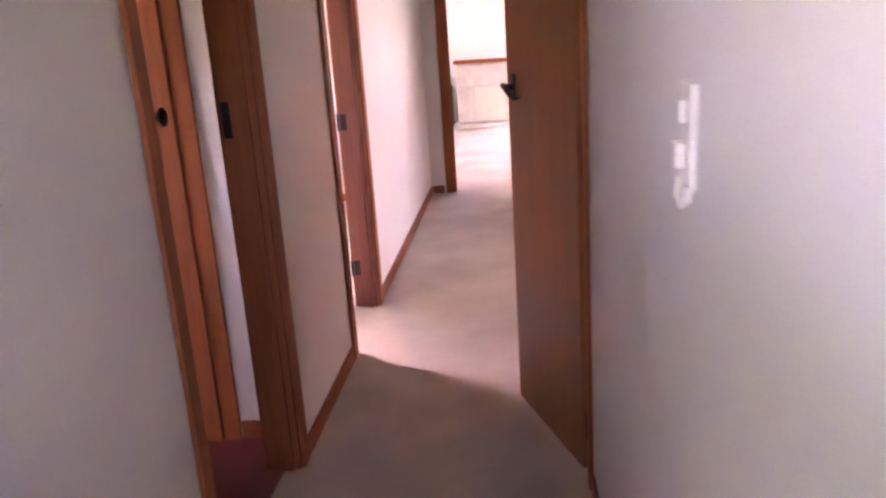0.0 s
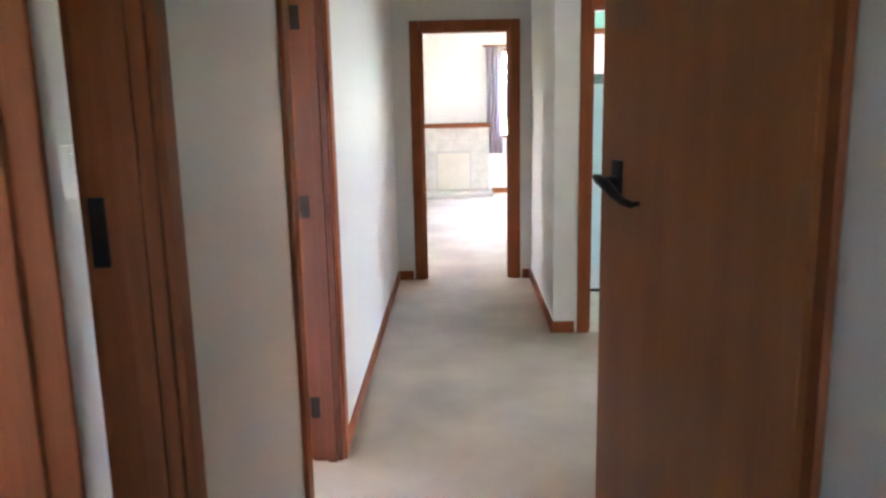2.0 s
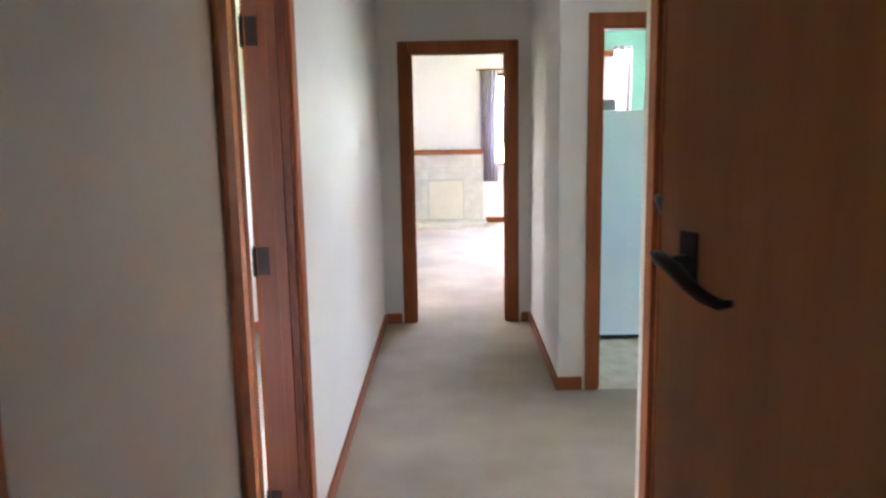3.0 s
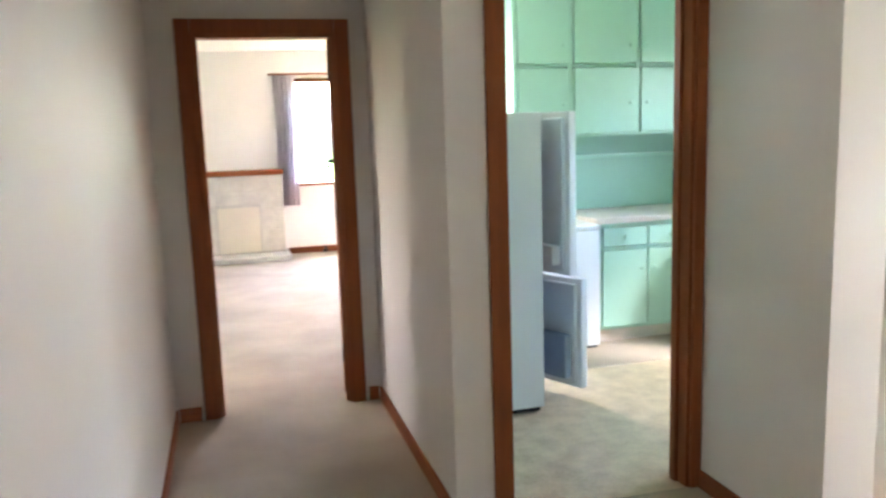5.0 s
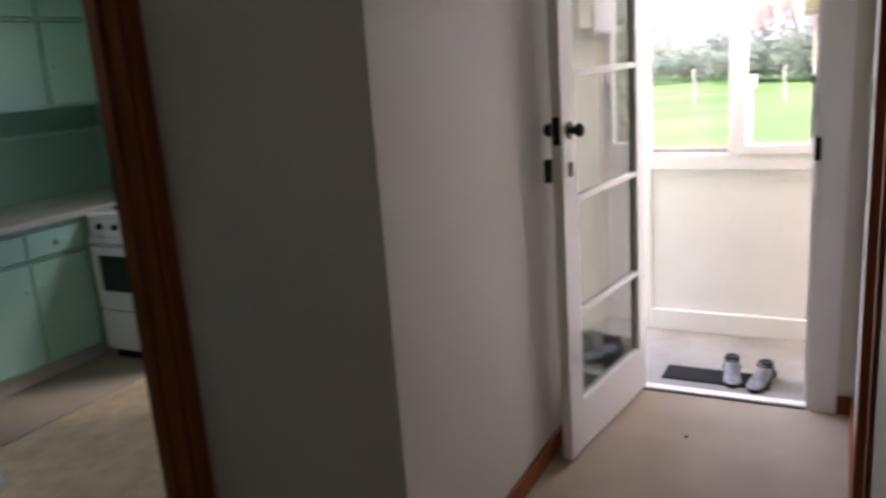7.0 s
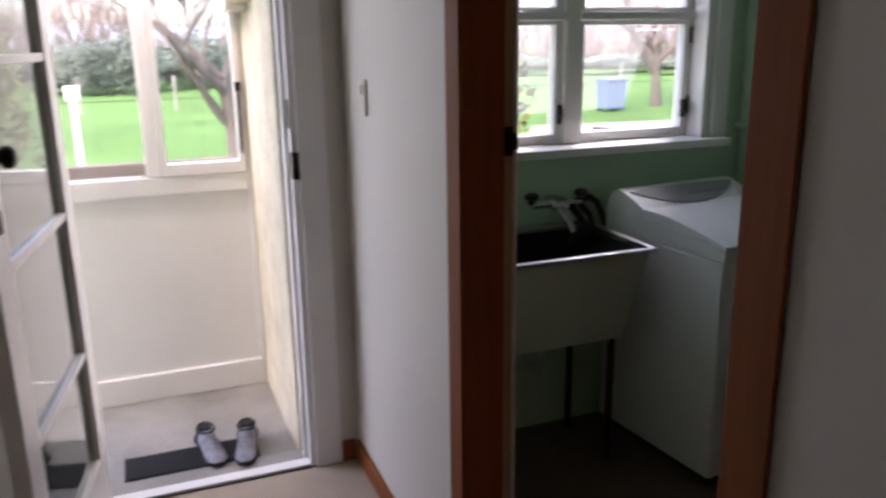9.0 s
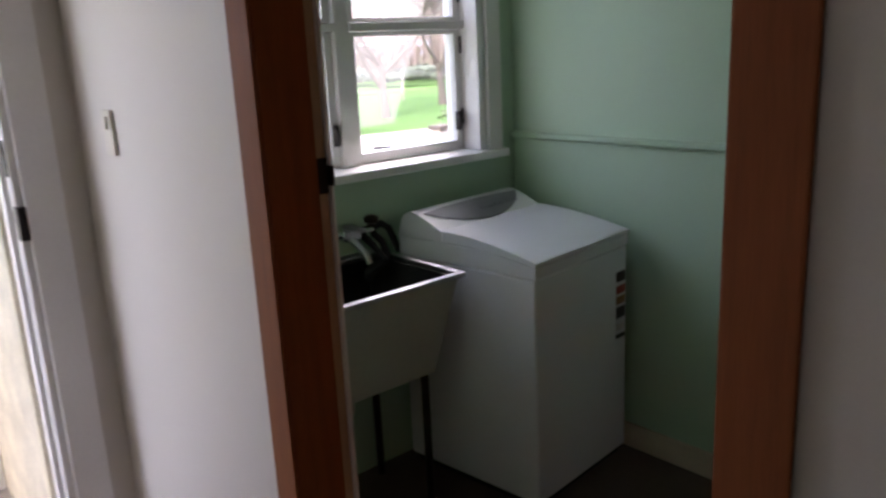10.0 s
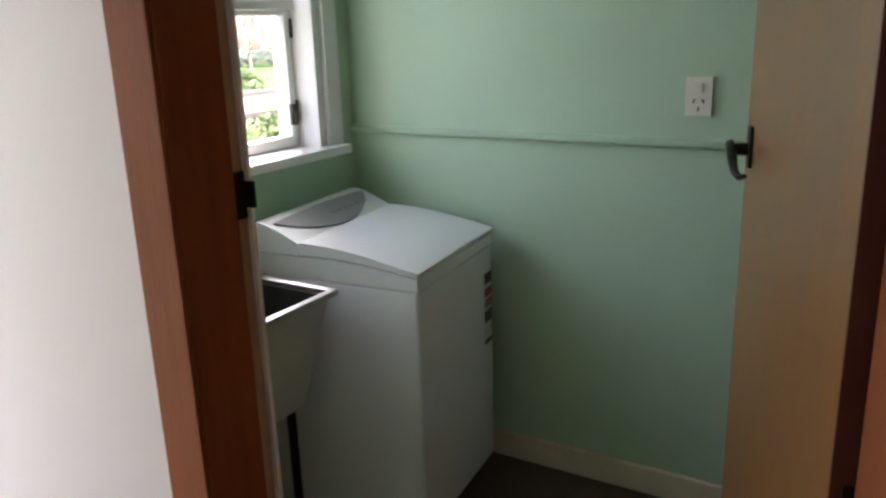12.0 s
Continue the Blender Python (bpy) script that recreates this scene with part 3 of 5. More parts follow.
part("head_architrave", box(geo(), (EAST - 0.02, 3.429, 2.02), (EAST - 0.002, 4.161, 2.11), 0.005), WHITE, bk)
part("threshold", box(geo(), (EAST - 0.005, 3.447, -0.03), (EAST + 0.045, 4.143, 0.012), 0.005), WHITE, bk)
# thin black strip drawn for the shade in the gap before the threshold
part("gap_shade_strip", box(geo(), (EAST - 0.014, 3.447, 0.0), (EAST - 0.006, 4.143, 0.004), 0.001), RUBBER, bk, "dark strip standing in for the shaded gap at the carpet edge")
part("sill", box(geo(), (EAST + 0.0455, 3.447, -0.03), (EAST + 0.15, 4.143, -0.006), 0.004), CONCRETE, bk, "worn grey concrete door sill")
part("stop", box(geo(), (EAST + 0.045, 3.447, 0.012), (EAST + 0.08, 3.460, 2.0), 0.002), WHITE, bk)
plate_on(bk, (EAST - 0.026, 3.430, 1.03), (EAST + 0.012, 3.4505, 1.115))
plate_on(bk, (EAST + 0.005, 3.4465, 1.19), (EAST + 0.03, 3.4505, 1.28))

bd = thing("door_7", (3.412, 4.118, 0), 172.5, "white painted back door with four glass panes, open inwards", "door", kind="structure")
BW, BT = 0.765, 0.04
GZ = (0.215, 0.56, 0.985, 1.425, 1.86)
GX = (0.085, 0.655)
for nm, lo, hi in (("hinge_stile", (0, -BT / 2, 0.015), (GX[0], BT / 2, 1.99)), ("lock_stile", (GX[1], -BT / 2, 0.015), (BW, BT / 2, 1.99)),
                   ("bottom_rail", (GX[0], -BT / 2, 0.015), (GX[1], BT / 2, GZ[0])), ("top_rail", (GX[0], -BT / 2, GZ[4]), (GX[1], BT / 2, 1.99))):
    part(nm, box(geo(), lo, hi, 0.003), WHITE, bd, local=True)
for z in GZ[1:4]:
    part("glazing_bar", box(geo(), (GX[0], -0.016, z - 0.011), (GX[1], 0.016, z + 0.011), 0.003), WHITE, bd, local=True)
for z0, z1 in zip(GZ, GZ[1:]):
    pane = part("pane", box(geo(), (GX[0] - 0.004, -0.002, z0 - 0.004), (GX[1] + 0.004, 0.002, z1 + 0.004)), GLASS_DOOR, bd, local=True)
    pane.visible_shadow = False
knob(bd, at(bd, 0.705, 0.02, 1.235, -90), BLACK, 0.024)
knob(bd, at(bd, 0.705, -0.02, 1.235, 90), BLACK, 0.024)
part("lock_plate", box(geo(), (BW - 0.002, -0.014, 1.19), (BW + 0.003, 0.014, 1.285), 0.001), BLACK, bd, local=True)
part("rim_lock", box(geo(), (BW - 0.035, BT / 2 * -1 - 0.03, 1.06), (BW + 0.006, -BT / 2, 1.14), 0.004), BLACK, bd, local=True)
part("lock_escutcheon", box(geo(), (0.692, BT / 2, 1.075), (0.716, BT / 2 + 0.006, 1.125), 0.003), BRONZE, bd, local=True)

# ---- porch ----
slab("porch_floor", (EAST + 0.14, 3.30, -0.45), (4.33, 5.6, -0.02), CONCRETE, "worn grey concrete porch slab", "concrete")
wall("wall_porch_south", "y", 3.32, 3.462, EAST + 0.14, 4.33, pos=STUCCO, neg=STUCCO, z0=-0.02, z1=2.4, label="rough cream stucco porch wall")
slab("porch_beam", (4.2, 3.2, 2.40), (4.34, 5.0, 2.50), WHITE, "white painted porch beam over the screen", "beam")
scr = thing("porch_screen", (4.27, 3.9, -0.02), label="white painted porch screen with panelled base and glazed casements", category="screen", kind="structure")
PX0, PX1 = 4.235, 4.285
part("base_board", box(geo(), (PX0 + 0.02, 3.463, -0.02), (PX1 - 0.01, 4.32, 0.91), 0.002), WHITE, scr)
for nm, y0, y1, z0, z1 in (("post", 4.262, 4.335, -0.02, 2.40), ("post", 3.463, 3.480, -0.02, 2.40), ("bottom_rail", 3.48, 4.262, -0.02, 0.095), ("mid_rail", 3.48, 4.262, 0.86, 0.935),
                           ("mullion", 3.822, 3.870, 0.935, 2.25), ("top_rail", 3.48, 4.262, 2.25, 2.40)):
    part(nm, box(geo(), (PX0, y0, z0), (PX1, y1, z1), 0.005), WHITE, scr)
sash = geo()
for a, b, c, d in ((3.482, 3.508, 0.937, 2.248), (3.794, 3.820, 0.937, 2.248), (3.508, 3.794, 0.937, 0.985), (3.508, 3.794, 2.21, 2.248)):
    box(sash, (PX0 - 0.006, a, c), (PX1 - 0.004, b, d), 0.003)
s = part("sash", sash, WHITE, scr)
p = part("pane", box(geo(), (PX0 + 0.024, 3.504, 0.98), (PX0 + 0.028, 3.798, 2.214)), GLASS, s)
p.visible_shadow = False
p = part("pane", box(geo(), (PX0 + 0.024, 3.868, 0.933), (PX0 + 0.028, 4.264, 2.252)), GLASS, scr)
p.visible_shadow = False
for lo, hi in (((PX0 + 0.010, 3.870, 0.936), (PX0 + 0.022, 3.877, 2.25)), ((PX0 + 0.010, 4.254, 0.936), (PX0 + 0.022, 4.262, 2.25)), ((PX0 + 0.010, 3.877, 0.936), (PX0 + 0.022, 4.254, 0.944))):
    part("glazing_bead", box(geo(), lo, hi, 0.002), WHITE, scr)
stay = geo()
rod(stay, (PX0 - 0.016, 3.497, 1.02), (PX0 - 0.016, 3.494, 1.28), 0.006, n=8)
box(stay, (PX0 - 0.026, 3.484, 1.268), (PX0 - 0.004, 3.508, 1.305), 0.003)
rod(stay, (PX0 - 0.016, 3.497, 1.02), (PX0 - 0.006, 3.497, 1.02), 0.005, n=8)
part("casement_stay", stay, BLACK, scr, "black iron casement stay")
bx = thing("porch_box", (4.12, 3.5, 1.57), label="cream painted boxing in the corner of the porch wall", category="boxing", kind="structure")
part("front", box(geo(), (4.02, 3.463, 1.572), (4.228, 3.545, 2.40), 0.006), WHITE, bx)
part("return", box(geo(), (3.90, 3.463, 1.60), (4.019, 3.53, 2.40), 0.006), STUCCO, bx)

mat_thing = thing("door_mat", (3.685, 3.815, -0.02), label="black ribbed rubber door mat on concrete", category="door mat")
part("base", box(geo(), (3.553, 3.60, -0.02), (3.723, 4.065, -0.008), 0.003), RUBBER, mat_thing)
for i in range(24):
    y = 3.612 + i * 0.0192
    part("rib", box(geo(), (3.560, y, -0.008), (3.716, y + 0.010, -0.001), 0.002), RUBBER, mat_thing)


def shoe(at_xy, turn, z):
    s = thing("shoe", (at_xy[0], at_xy[1], z), turn, "silver grey running shoe with a black heel on the door mat", "shoe", "pair of shoes")
    sole = [(0.0, 0.042), (0.02, 0.046), (0.09, 0.036), (0.17, 0.046), (0.23, 0.044), (0.27, 0.026), (0.285, 0.0)]
    outline = [(x - 0.14, w) for x, w in sole] + [(x - 0.14, -w) for x, w in sole[-2::-1]]
    part("sole", prism(geo(), outline, "z", 0.0, 0.022), RUBBER, s, "black rubber sole", local=True)
    bm = geo()
    rings = []
    for x, w, h in ((-0.138, 0.026, 0.075), (-0.125, 0.037, 0.092), (-0.08, 0.038, 0.086), (-0.03, 0.037, 0.082), (0.02, 0.040, 0.075), (0.07, 0.043, 0.055), (0.11, 0.040, 0.042), (0.14, 0.018, 0.028)):
        rings.append([bm.verts.new((x, w * math.cos(a) * (1 if math.sin(a) < 0.6 else 0.9), 0.020 + max(0.0, math.sin(a)) * (h - 0.02))) for a in [math.pi * k / 10 for k in range(11)]])
    for r0, r1 in zip(rings, rings[1:]):
        for k in range(10):
            bm.faces.new((r0[k], r0[k + 1], r1[k + 1], r1[k]))
    bm.faces.new(rings[0])
    bm.faces.new(rings[-1][::-1])
    for f in bm.faces:
        f.material_index = 1 if f.calc_center_median().x < -0.075 else 0
    part("upper", bm, [SHOE, RUBBER], s, smooth=True, local=True)
    part("insole", prism(geo(), [(-0.10 + 0.04 * math.cos(2 * math.pi * k / 12), 0.026 * math.sin(2 * math.pi * k / 12)) for k in range(12)], "z", 0.080, 0.0925), RUBBER, s, "black shoe opening", local=True)
    bm = geo()
    tube(bm, [(-0.128 + 0.045 * (1 - math.cos(a)), 0.034 * math.sin(a), 0.092 - 0.006 * (1 - math.cos(a))) for a in [2 * math.pi * k / 14 for k in range(15)]], 0.006, 6)
    part("collar", bm, RUBBER, s, "padded black collar", smooth=True, local=True)
    for k in range(4):
        part("lace", tube(geo(), [(-0.02 + k * 0.022, -0.02, 0.078 - k * 0.006), (-0.016 + k * 0.022, 0, 0.086 - k * 0.007), (-0.02 + k * 0.022, 0.02, 0.078 - k * 0.006)], 0.003, 6), GREY_PLASTIC, s, local=True)
    s.matrix_world = MW[s] @ Matrix.Diagonal((0.88, 0.88, 0.74, 1.0))
    return s


shoe((3.645, 3.765), 188, -0.001)
shoe((3.615, 3.642), 170, -0.001)

# ---- laundry window and lining ----
win = thing("window_1", (3.45, 2.43, 1.07), label="white painted timber laundry window with casements and fanlights", category="window", kind="structure")
WX0, WX1 = 3.450, 3.500
for nm, y0, y1, z0, z1, x0, x1 in (("window_frame", 1.841, 1.875, 1.076, 2.049, 3.36, 3.54), ("window_frame", 2.985, 3.019, 1.076, 2.049, 3.36, 3.54), ("window_head", 1.875, 2.985, 2.015, 2.049, 3.36, 3.54),
                               ("mullion", 2.375, 2.437, 1.076, 2.015, 3.435, 3.52), ("transom", 1.875, 2.375, 1.517, 1.545, 3.43, 3.52), ("transom", 2.437, 2.985, 1.517, 1.545, 3.43, 3.52)):
    part(nm, box(geo(), (x0, y0, z0), (x1, y1, z1), 0.004), WHITE, win)
part("window_sill", box(geo(), (3.315, 1.765, 1.045), (3.53, 3.09, 1.0755), 0.006), WHITE, win)
for y0, y1 in ((1.768, 1.838), (3.022, 3.088)):
    part("architrave", box(geo(), (3.347, y0, 1.0765), (3.364, y1, 2.12), 0.004), WHITE, win)
part("head_architrave", box(geo(), (3.347, 1.839, 2.051), (3.364, 3.021, 2.12), 0.004), WHITE, win)
for y0, y1, z0, z1, rail_lo, rail_hi in ((1.877, 2.373, 1.078, 1.515, 0.035, 0.015), (2.439, 2.983, 1.078, 1.515, 0.035, 0.015), (1.877, 2.373, 1.547, 2.013, 0.014, 0.03), (2.439, 2.983, 1.547, 2.013, 0.014, 0.03)):
    sash = geo()
    for a, b, c, d in ((y0, y0 + 0.03, z0, z1), (y1 - 0.024, y1, z0, z1), (y0 + 0.03, y1 - 0.024, z0, z0 + rail_lo), (y0 + 0.03, y1 - 0.024, z1 - rail_hi, z1)):
        box(sash, (WX0, a, c), (WX1, b, d), 0.003)
    s = part("sash", sash, WHITE, win)
    p = part("pane", box(geo(), (3.473, y0 + 0.026, z0 + rail_lo - 0.004), (3.477, y1 - 0.020, z1 - rail_hi + 0.004)), GLASS, s)
    p.visible_shadow = False
for z in (1.20, 1.46, 1.64):
    part("window_hinge", rod(geo(), (3.446, 1.881, z - 0.03), (3.446, 1.881, z + 0.03), 0.005, n=8), BLACK, win)
for y, z in ((1.905, 1.185), (2.452, 1.185)):
    bm = geo()
    box(bm, (3.435, y - 0.008, z - 0.035), (3.451, y + 0.008, z + 0.035), 0.003)
    tube(bm, [(3.433, y, z + 0.02), (3.423, y + 0.006, z), (3.425, y + 0.004, z - 0.03)], [0.006, 0.008, 0.005], 8)
    part("casement_latch", bm, BLACK, win, "black iron casement latch", smooth=True)
bm = geo()
tube(bm, [(3.437, 2.31, 1.128), (3.425, 2.27, 1.128), (3.43, 2.24, 1.124)], [0.005, 0.004, 0.004], 8)
part("stay_arm", bm, BLACK, win)

rail = geo()
prism(rail, [(1.6905, 1.105), (1.704, 1.105), (1.712, 1.112), (1.712, 1.124), (1.704, 1.130), (1.6905, 1.130)], "x", 1.06, 3.364)
solid("dado_rail", rail, MINT_WALL, "mint green painted timber dado rail", "dado rail", kind="structure")


def socket(name, x, y, z, axis, side, w, h, label, category, rockers=2):
    """A wall plate on a wall across the given axis, facing side."""
    s = thing(name, (x, y, z), label=label, category=category)
    def b(a0, a1, z0, z1, d0, d1, bev):
        if axis == "y":
            return box(geo(), (x + a0, min(y + side * d0, y + side * d1), z + z0), (x + a1, max(y + side * d0, y + side * d1), z + z1), bev)
        return box(geo(), (min(x + side * d0, x + side * d1), y + a0, z + z0), (max(x + side * d0, x + side * d1), y + a1, z + z1), bev)
    part("plate", b(-w / 2, w / 2, -h / 2, h / 2, 0.0005, 0.009, 0.003), IVORY, s)
    for k in range(rockers):
        zz = h * (0.22 - 0.42 * k)
        part("rocker", b(-0.011, 0.011, zz - 0.014, zz + 0.014, 0.009, 0.0145, 0.003), IVORY, s)
    return s


sk = socket("power_socket", 2.18, 1.6905, 1.245, "y", 1, 0.072, 0.105, "ivory plastic power socket on the green wall", "power socket", 1)
for dx, dz, tilt in ((-0.012, -0.012, 25), (0.012, -0.012, -25), (0.0, -0.034, 0)):
    part("slot", box(geo(), (-0.002, 0.0085, -0.006), (0.002, 0.0102, 0.006), 0.0005, pose(2.18 + dx, 1.6905, 1.245 + dz, 0, tilt, 0)), BLACK, sk)
socket("light_switch", 3.147, LOB_S + 0.0005, 1.295, "y", 1, 0.06, 0.105, "cream plastic light switch in the back lobby", "light switch", 1)
socket("light_switch", -0.735, 1.7195, 1.375, "y", -1, 0.06, 0.105, "ivory light switch beside the bathroom door", "light switch", 2)

sw = thing("light_switch", (HALL_E, -0.06, 1.38), label="ivory light switch with a hanging loop on the hall wall", category="light switch")
part("plate", box(geo(), (HALL_E - 0.010, -0.095, 1.325), (HALL_E - 0.0005, -0.027, 1.455), 0.004), IVORY, sw)
part("rocker", box(geo(), (HALL_E - 0.019, -0.072, 1.405), (HALL_E - 0.010, -0.05, 1.435), 0.004), IVORY, sw)
part("rocker", box(geo(), (HALL_E - 0.024, -0.075, 1.350), (HALL_E - 0.010, -0.047, 1.382), 0.004), IVORY, sw)
bm = geo()
tube(bm, [(HALL_E - 0.012, -0.05, 1.335), (HALL_E - 0.016, -0.058, 1.315), (HALL_E - 0.014, -0.072, 1.304), (HALL_E - 0.01, -0.083, 1.312), (HALL_E - 0.008, -0.086, 1.33)], 0.006, 8)
part("loop", bm, IVORY, sw, smooth=True)

# ---- washing machine ----
wm = thing("washing_machine", (3.05, 2.0, 0), label="white top-loading washing machine with a grey control panel", category="washing machine")
X0, X1, Y0, Y1 = 2.765, 3.335, 1.735, 2.258
ZB = 0.775
part("body", box(geo(), (X0, Y0, 0.03), (X1, Y1, ZB), 0.012, seg=3), ENAMEL, wm, smooth=True)
lid_x1 = 3.13
arc = [(X0 + 0.006 + k / 8 * (lid_x1 - X0 - 0.006), 0.056 + 0.05 * math.sin(k / 8 * math.pi / 2)) for k in range(9)]
deck = [(X1, ZB + 0.003), (X0 - 0.002, ZB + 0.003), (X0 - 0.002, ZB + 0.037)]
deck += [(x, ZB + z - 0.018 - 0.022 * k / 8) for k, (x, z) in enumerate(arc)] + [(X1, ZB + 0.066)]
part("deck", prism(geo(), deck, "y", Y0 - 0.001, Y1 + 0.001), ENAMEL, wm, smooth=True)
lid = [(X0 - 0.004, ZB + 0.041), (X0 - 0.004, ZB + 0.051)] + [(x, ZB + z) for x, z in arc]
lid += [(x, ZB + z - 0.015 - 0.022 * (8 - k) / 8) for k, (x, z) in enumerate(arc[::-1])]
part("lid", prism(geo(), lid, "y", Y0 - 0.003, Y1 + 0.003), ENAMEL, wm, smooth=True)
con = [(lid_x1 + 0.003, ZB + 0.068), (lid_x1 + 0.003, ZB + 0.102), (3.165, ZB + 0.119), (3.20, ZB + 0.135), (3.24, ZB + 0.149), (3.265, ZB + 0.154), (3.285, ZB + 0.152), (3.303, ZB + 0.142), (3.318, ZB + 0.122), (3.330, ZB + 0.085), (X1 + 0.002, ZB + 0.068)]
console = part("console", prism(geo(), con, "y", Y0 - 0.003, Y1 + 0.003), ENAMEL, wm, "white curved console", smooth=True)
a = math.atan2(0.048, 0.107)
bm = geo()
# a lens: a straight back edge and a front edge bowed towards the lid
cp = [(0.058 - 0.012 * (2 * k / 14 - 1) ** 2, -0.245 + 0.49 * k / 14) for k in range(15)]
cp += [(0.046 - 0.104 * math.sin(math.pi * k / 14) ** 0.75, 0.245 - 0.49 * k / 14) for k in range(1, 14)]
prism(bm, cp, "z", 0.0, 0.004)
bm.transform(Matrix.Translation((lid_x1 + 0.056, (Y0 + Y1) / 2, ZB + 0.1285)) @ Matrix.Rotation(-a, 4, "Y"))
panel = part("control_panel", bm, GREY_PLASTIC, console, "grey control panel")
for k in range(6):
    bm = box(geo(), (-0.006, -0.010, 0.004), (0.006, 0.010, 0.007), 0.002)
    bm.transform(Matrix.Translation((lid_x1 + 0.056, Y0 + 0.08 + k * 0.035, ZB + 0.1285)) @ Matrix.Rotation(-a, 4, "Y"))
    part("button", bm, GREY_PLASTIC, wm)
part("toe_kick", box(geo(), (X0 + 0.02, Y0 + 0.02, 0.0), (X1 - 0.02, Y1 - 0.02, 0.03), 0.002), RUBBER, wm)
for z, h, mm in ((0.655, 0.035, INK), (0.612, 0.028, RED_INK), (0.575, 0.028, CARD), (0.525, 0.040, INK), (0.482, 0.022, CARD_WHITE), (0.452, 0.014, INK)):
    part("sticker", box(geo(), (X0 - 0.0022, Y0 + 0.012, z), (X0 - 0.0005, Y0 + 0.068, z + h)), mm, wm)

wm.matrix_world = Matrix.Translation((2.742, 2.262, 0)) @ Matrix.Rotation(radians(5.9), 4, "Z") @ Matrix.Translation((-X0, -Y1, 0)) @ MW[wm]

# ---- laundry tub ----
tb = thing("laundry_tub", (3.1, 2.62, 0.8), label="grey laundry tub with steel rim and black basin", category="laundry tub")
TX0, TX1, TY0, TY1, TZ = 2.905, 3.36, 2.385, 2.93, 0.80
bm = geo()
ring = lambda x0, x1, y0, y1, z: [bm.verts.new(v) for v in ((x0, y0, z), (x1, y0, z), (x1, y1, z), (x0, y1, z))]
r = [ring(TX0 + 0.10, TX1 - 0.02, TY0 + 0.06, TY1 - 0.06, 0.47), ring(TX0 + 0.02, TX1, TY0 + 0.018, TY1 - 0.018, 0.785),
     ring(TX0 + 0.024, TX1 - 0.01, TY0 + 0.022, TY1 - 0.022, 0.785), ring(TX0 + 0.115, TX1 - 0.03, TY0 + 0.075, TY1 - 0.075, 0.49)]
for p, q in zip(r, r[1:]):
    for k in range(4):
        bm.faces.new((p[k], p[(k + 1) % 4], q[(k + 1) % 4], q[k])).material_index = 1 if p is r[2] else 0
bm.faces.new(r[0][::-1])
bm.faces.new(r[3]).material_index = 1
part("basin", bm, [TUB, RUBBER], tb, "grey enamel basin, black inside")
rim = geo()
for lo, hi in (((TX0, TY0, 0.786), (TX0 + 0.022, TY1, 0.802)), ((TX1 - 0.055, TY0, 0.786), (TX1, TY1, 0.802)), ((TX0 + 0.022, TY0, 0.786), (TX1 - 0.055, TY0 + 0.022, 0.802)), ((TX0 + 0.022, TY1 - 0.022, 0.786), (TX1 - 0.055, TY1, 0.802))):
    box(rim, lo, hi, 0.004)
part("rim", rim, STEEL, tb, "folded steel rim")
for y in (TY0 + 0.07, TY1 - 0.07):
    for x in (TX0 + 0.14, TX1 - 0.04):
        part("leg", rod(geo(), (x, y, -0.005), (x, y, 0.475), 0.013), BRONZE, tb)
part("waste_pipe", tube(geo(), [(3.18, 2.66, 0.475), (3.18, 2.66, 0.36), (3.20, 2.66, 0.31), (3.25, 2.66, 0.31), (3.27, 2.66, 0.36), (3.30, 2.66, 0.40), (3.364, 2.66, 0.40)], 0.02, 12), TUB, tb, smooth=True)
tap = thing("mixer_tap", (3.36, 2.53, 0.89), label="dull chrome wall mixer over the tub with hoses", category="tap")
bm = geo()
rod(bm, (3.364, 2.53, 0.885), (3.305, 2.53, 0.885), 0.026, 0.022, 14)
box(bm, (3.275, 2.495, 0.868), (3.325, 2.565, 0.902), 0.008, seg=3)
rod(bm, (3.31, 2.43, 0.885), (3.31, 2.63, 0.885), 0.014, n=12)
part("body", bm, CHROME, tap, smooth=True)
for y in (2.43, 2.63):
    bm = geo()
    lathe(bm, [(0.014, 0), (0.014, 0.014), (0.024, 0.018), (0.026, 0.032), (0.016, 0.040), (0.004, 0.042)], Matrix.Translation((3.31, y, 0.89)), 12)
    part("tap_head", bm, BRONZE, tap, smooth=True)
part("lever", box(geo(), (3.22, 2.515, 0.903), (3.31, 2.545, 0.915), 0.005), STEEL, tap)
part("spout", tube(geo(), [(3.285, 2.53, 0.872), (3.255, 2.528, 0.855), (3.225, 2.52, 0.830), (3.215, 2.515, 0.800)], [0.014, 0.012, 0.011, 0.012], 10), STEEL, tap, smooth=True)
for y, x in ((2.43, 3.24), (2.47, 3.20)):
    part("hose", tube(geo(), [(3.31, y, 0.872), (3.285, y - 0.02, 0.84), (x, y - 0.01, 0.80), (x + 0.02, y + 0.05, 0.77), (x + 0.06, y + 0.02, 0.74)], 0.013, 10), RUBBER, tap, smooth=True)
part("machine_hose", tube(geo(), [(3.31, 2.43, 0.885), (3.30, 2.40, 0.90), (3.325, 2.35, 0.87), (3.345, 2.30, 0.78)], 0.012, 10), RUBBER, tap, smooth=True)

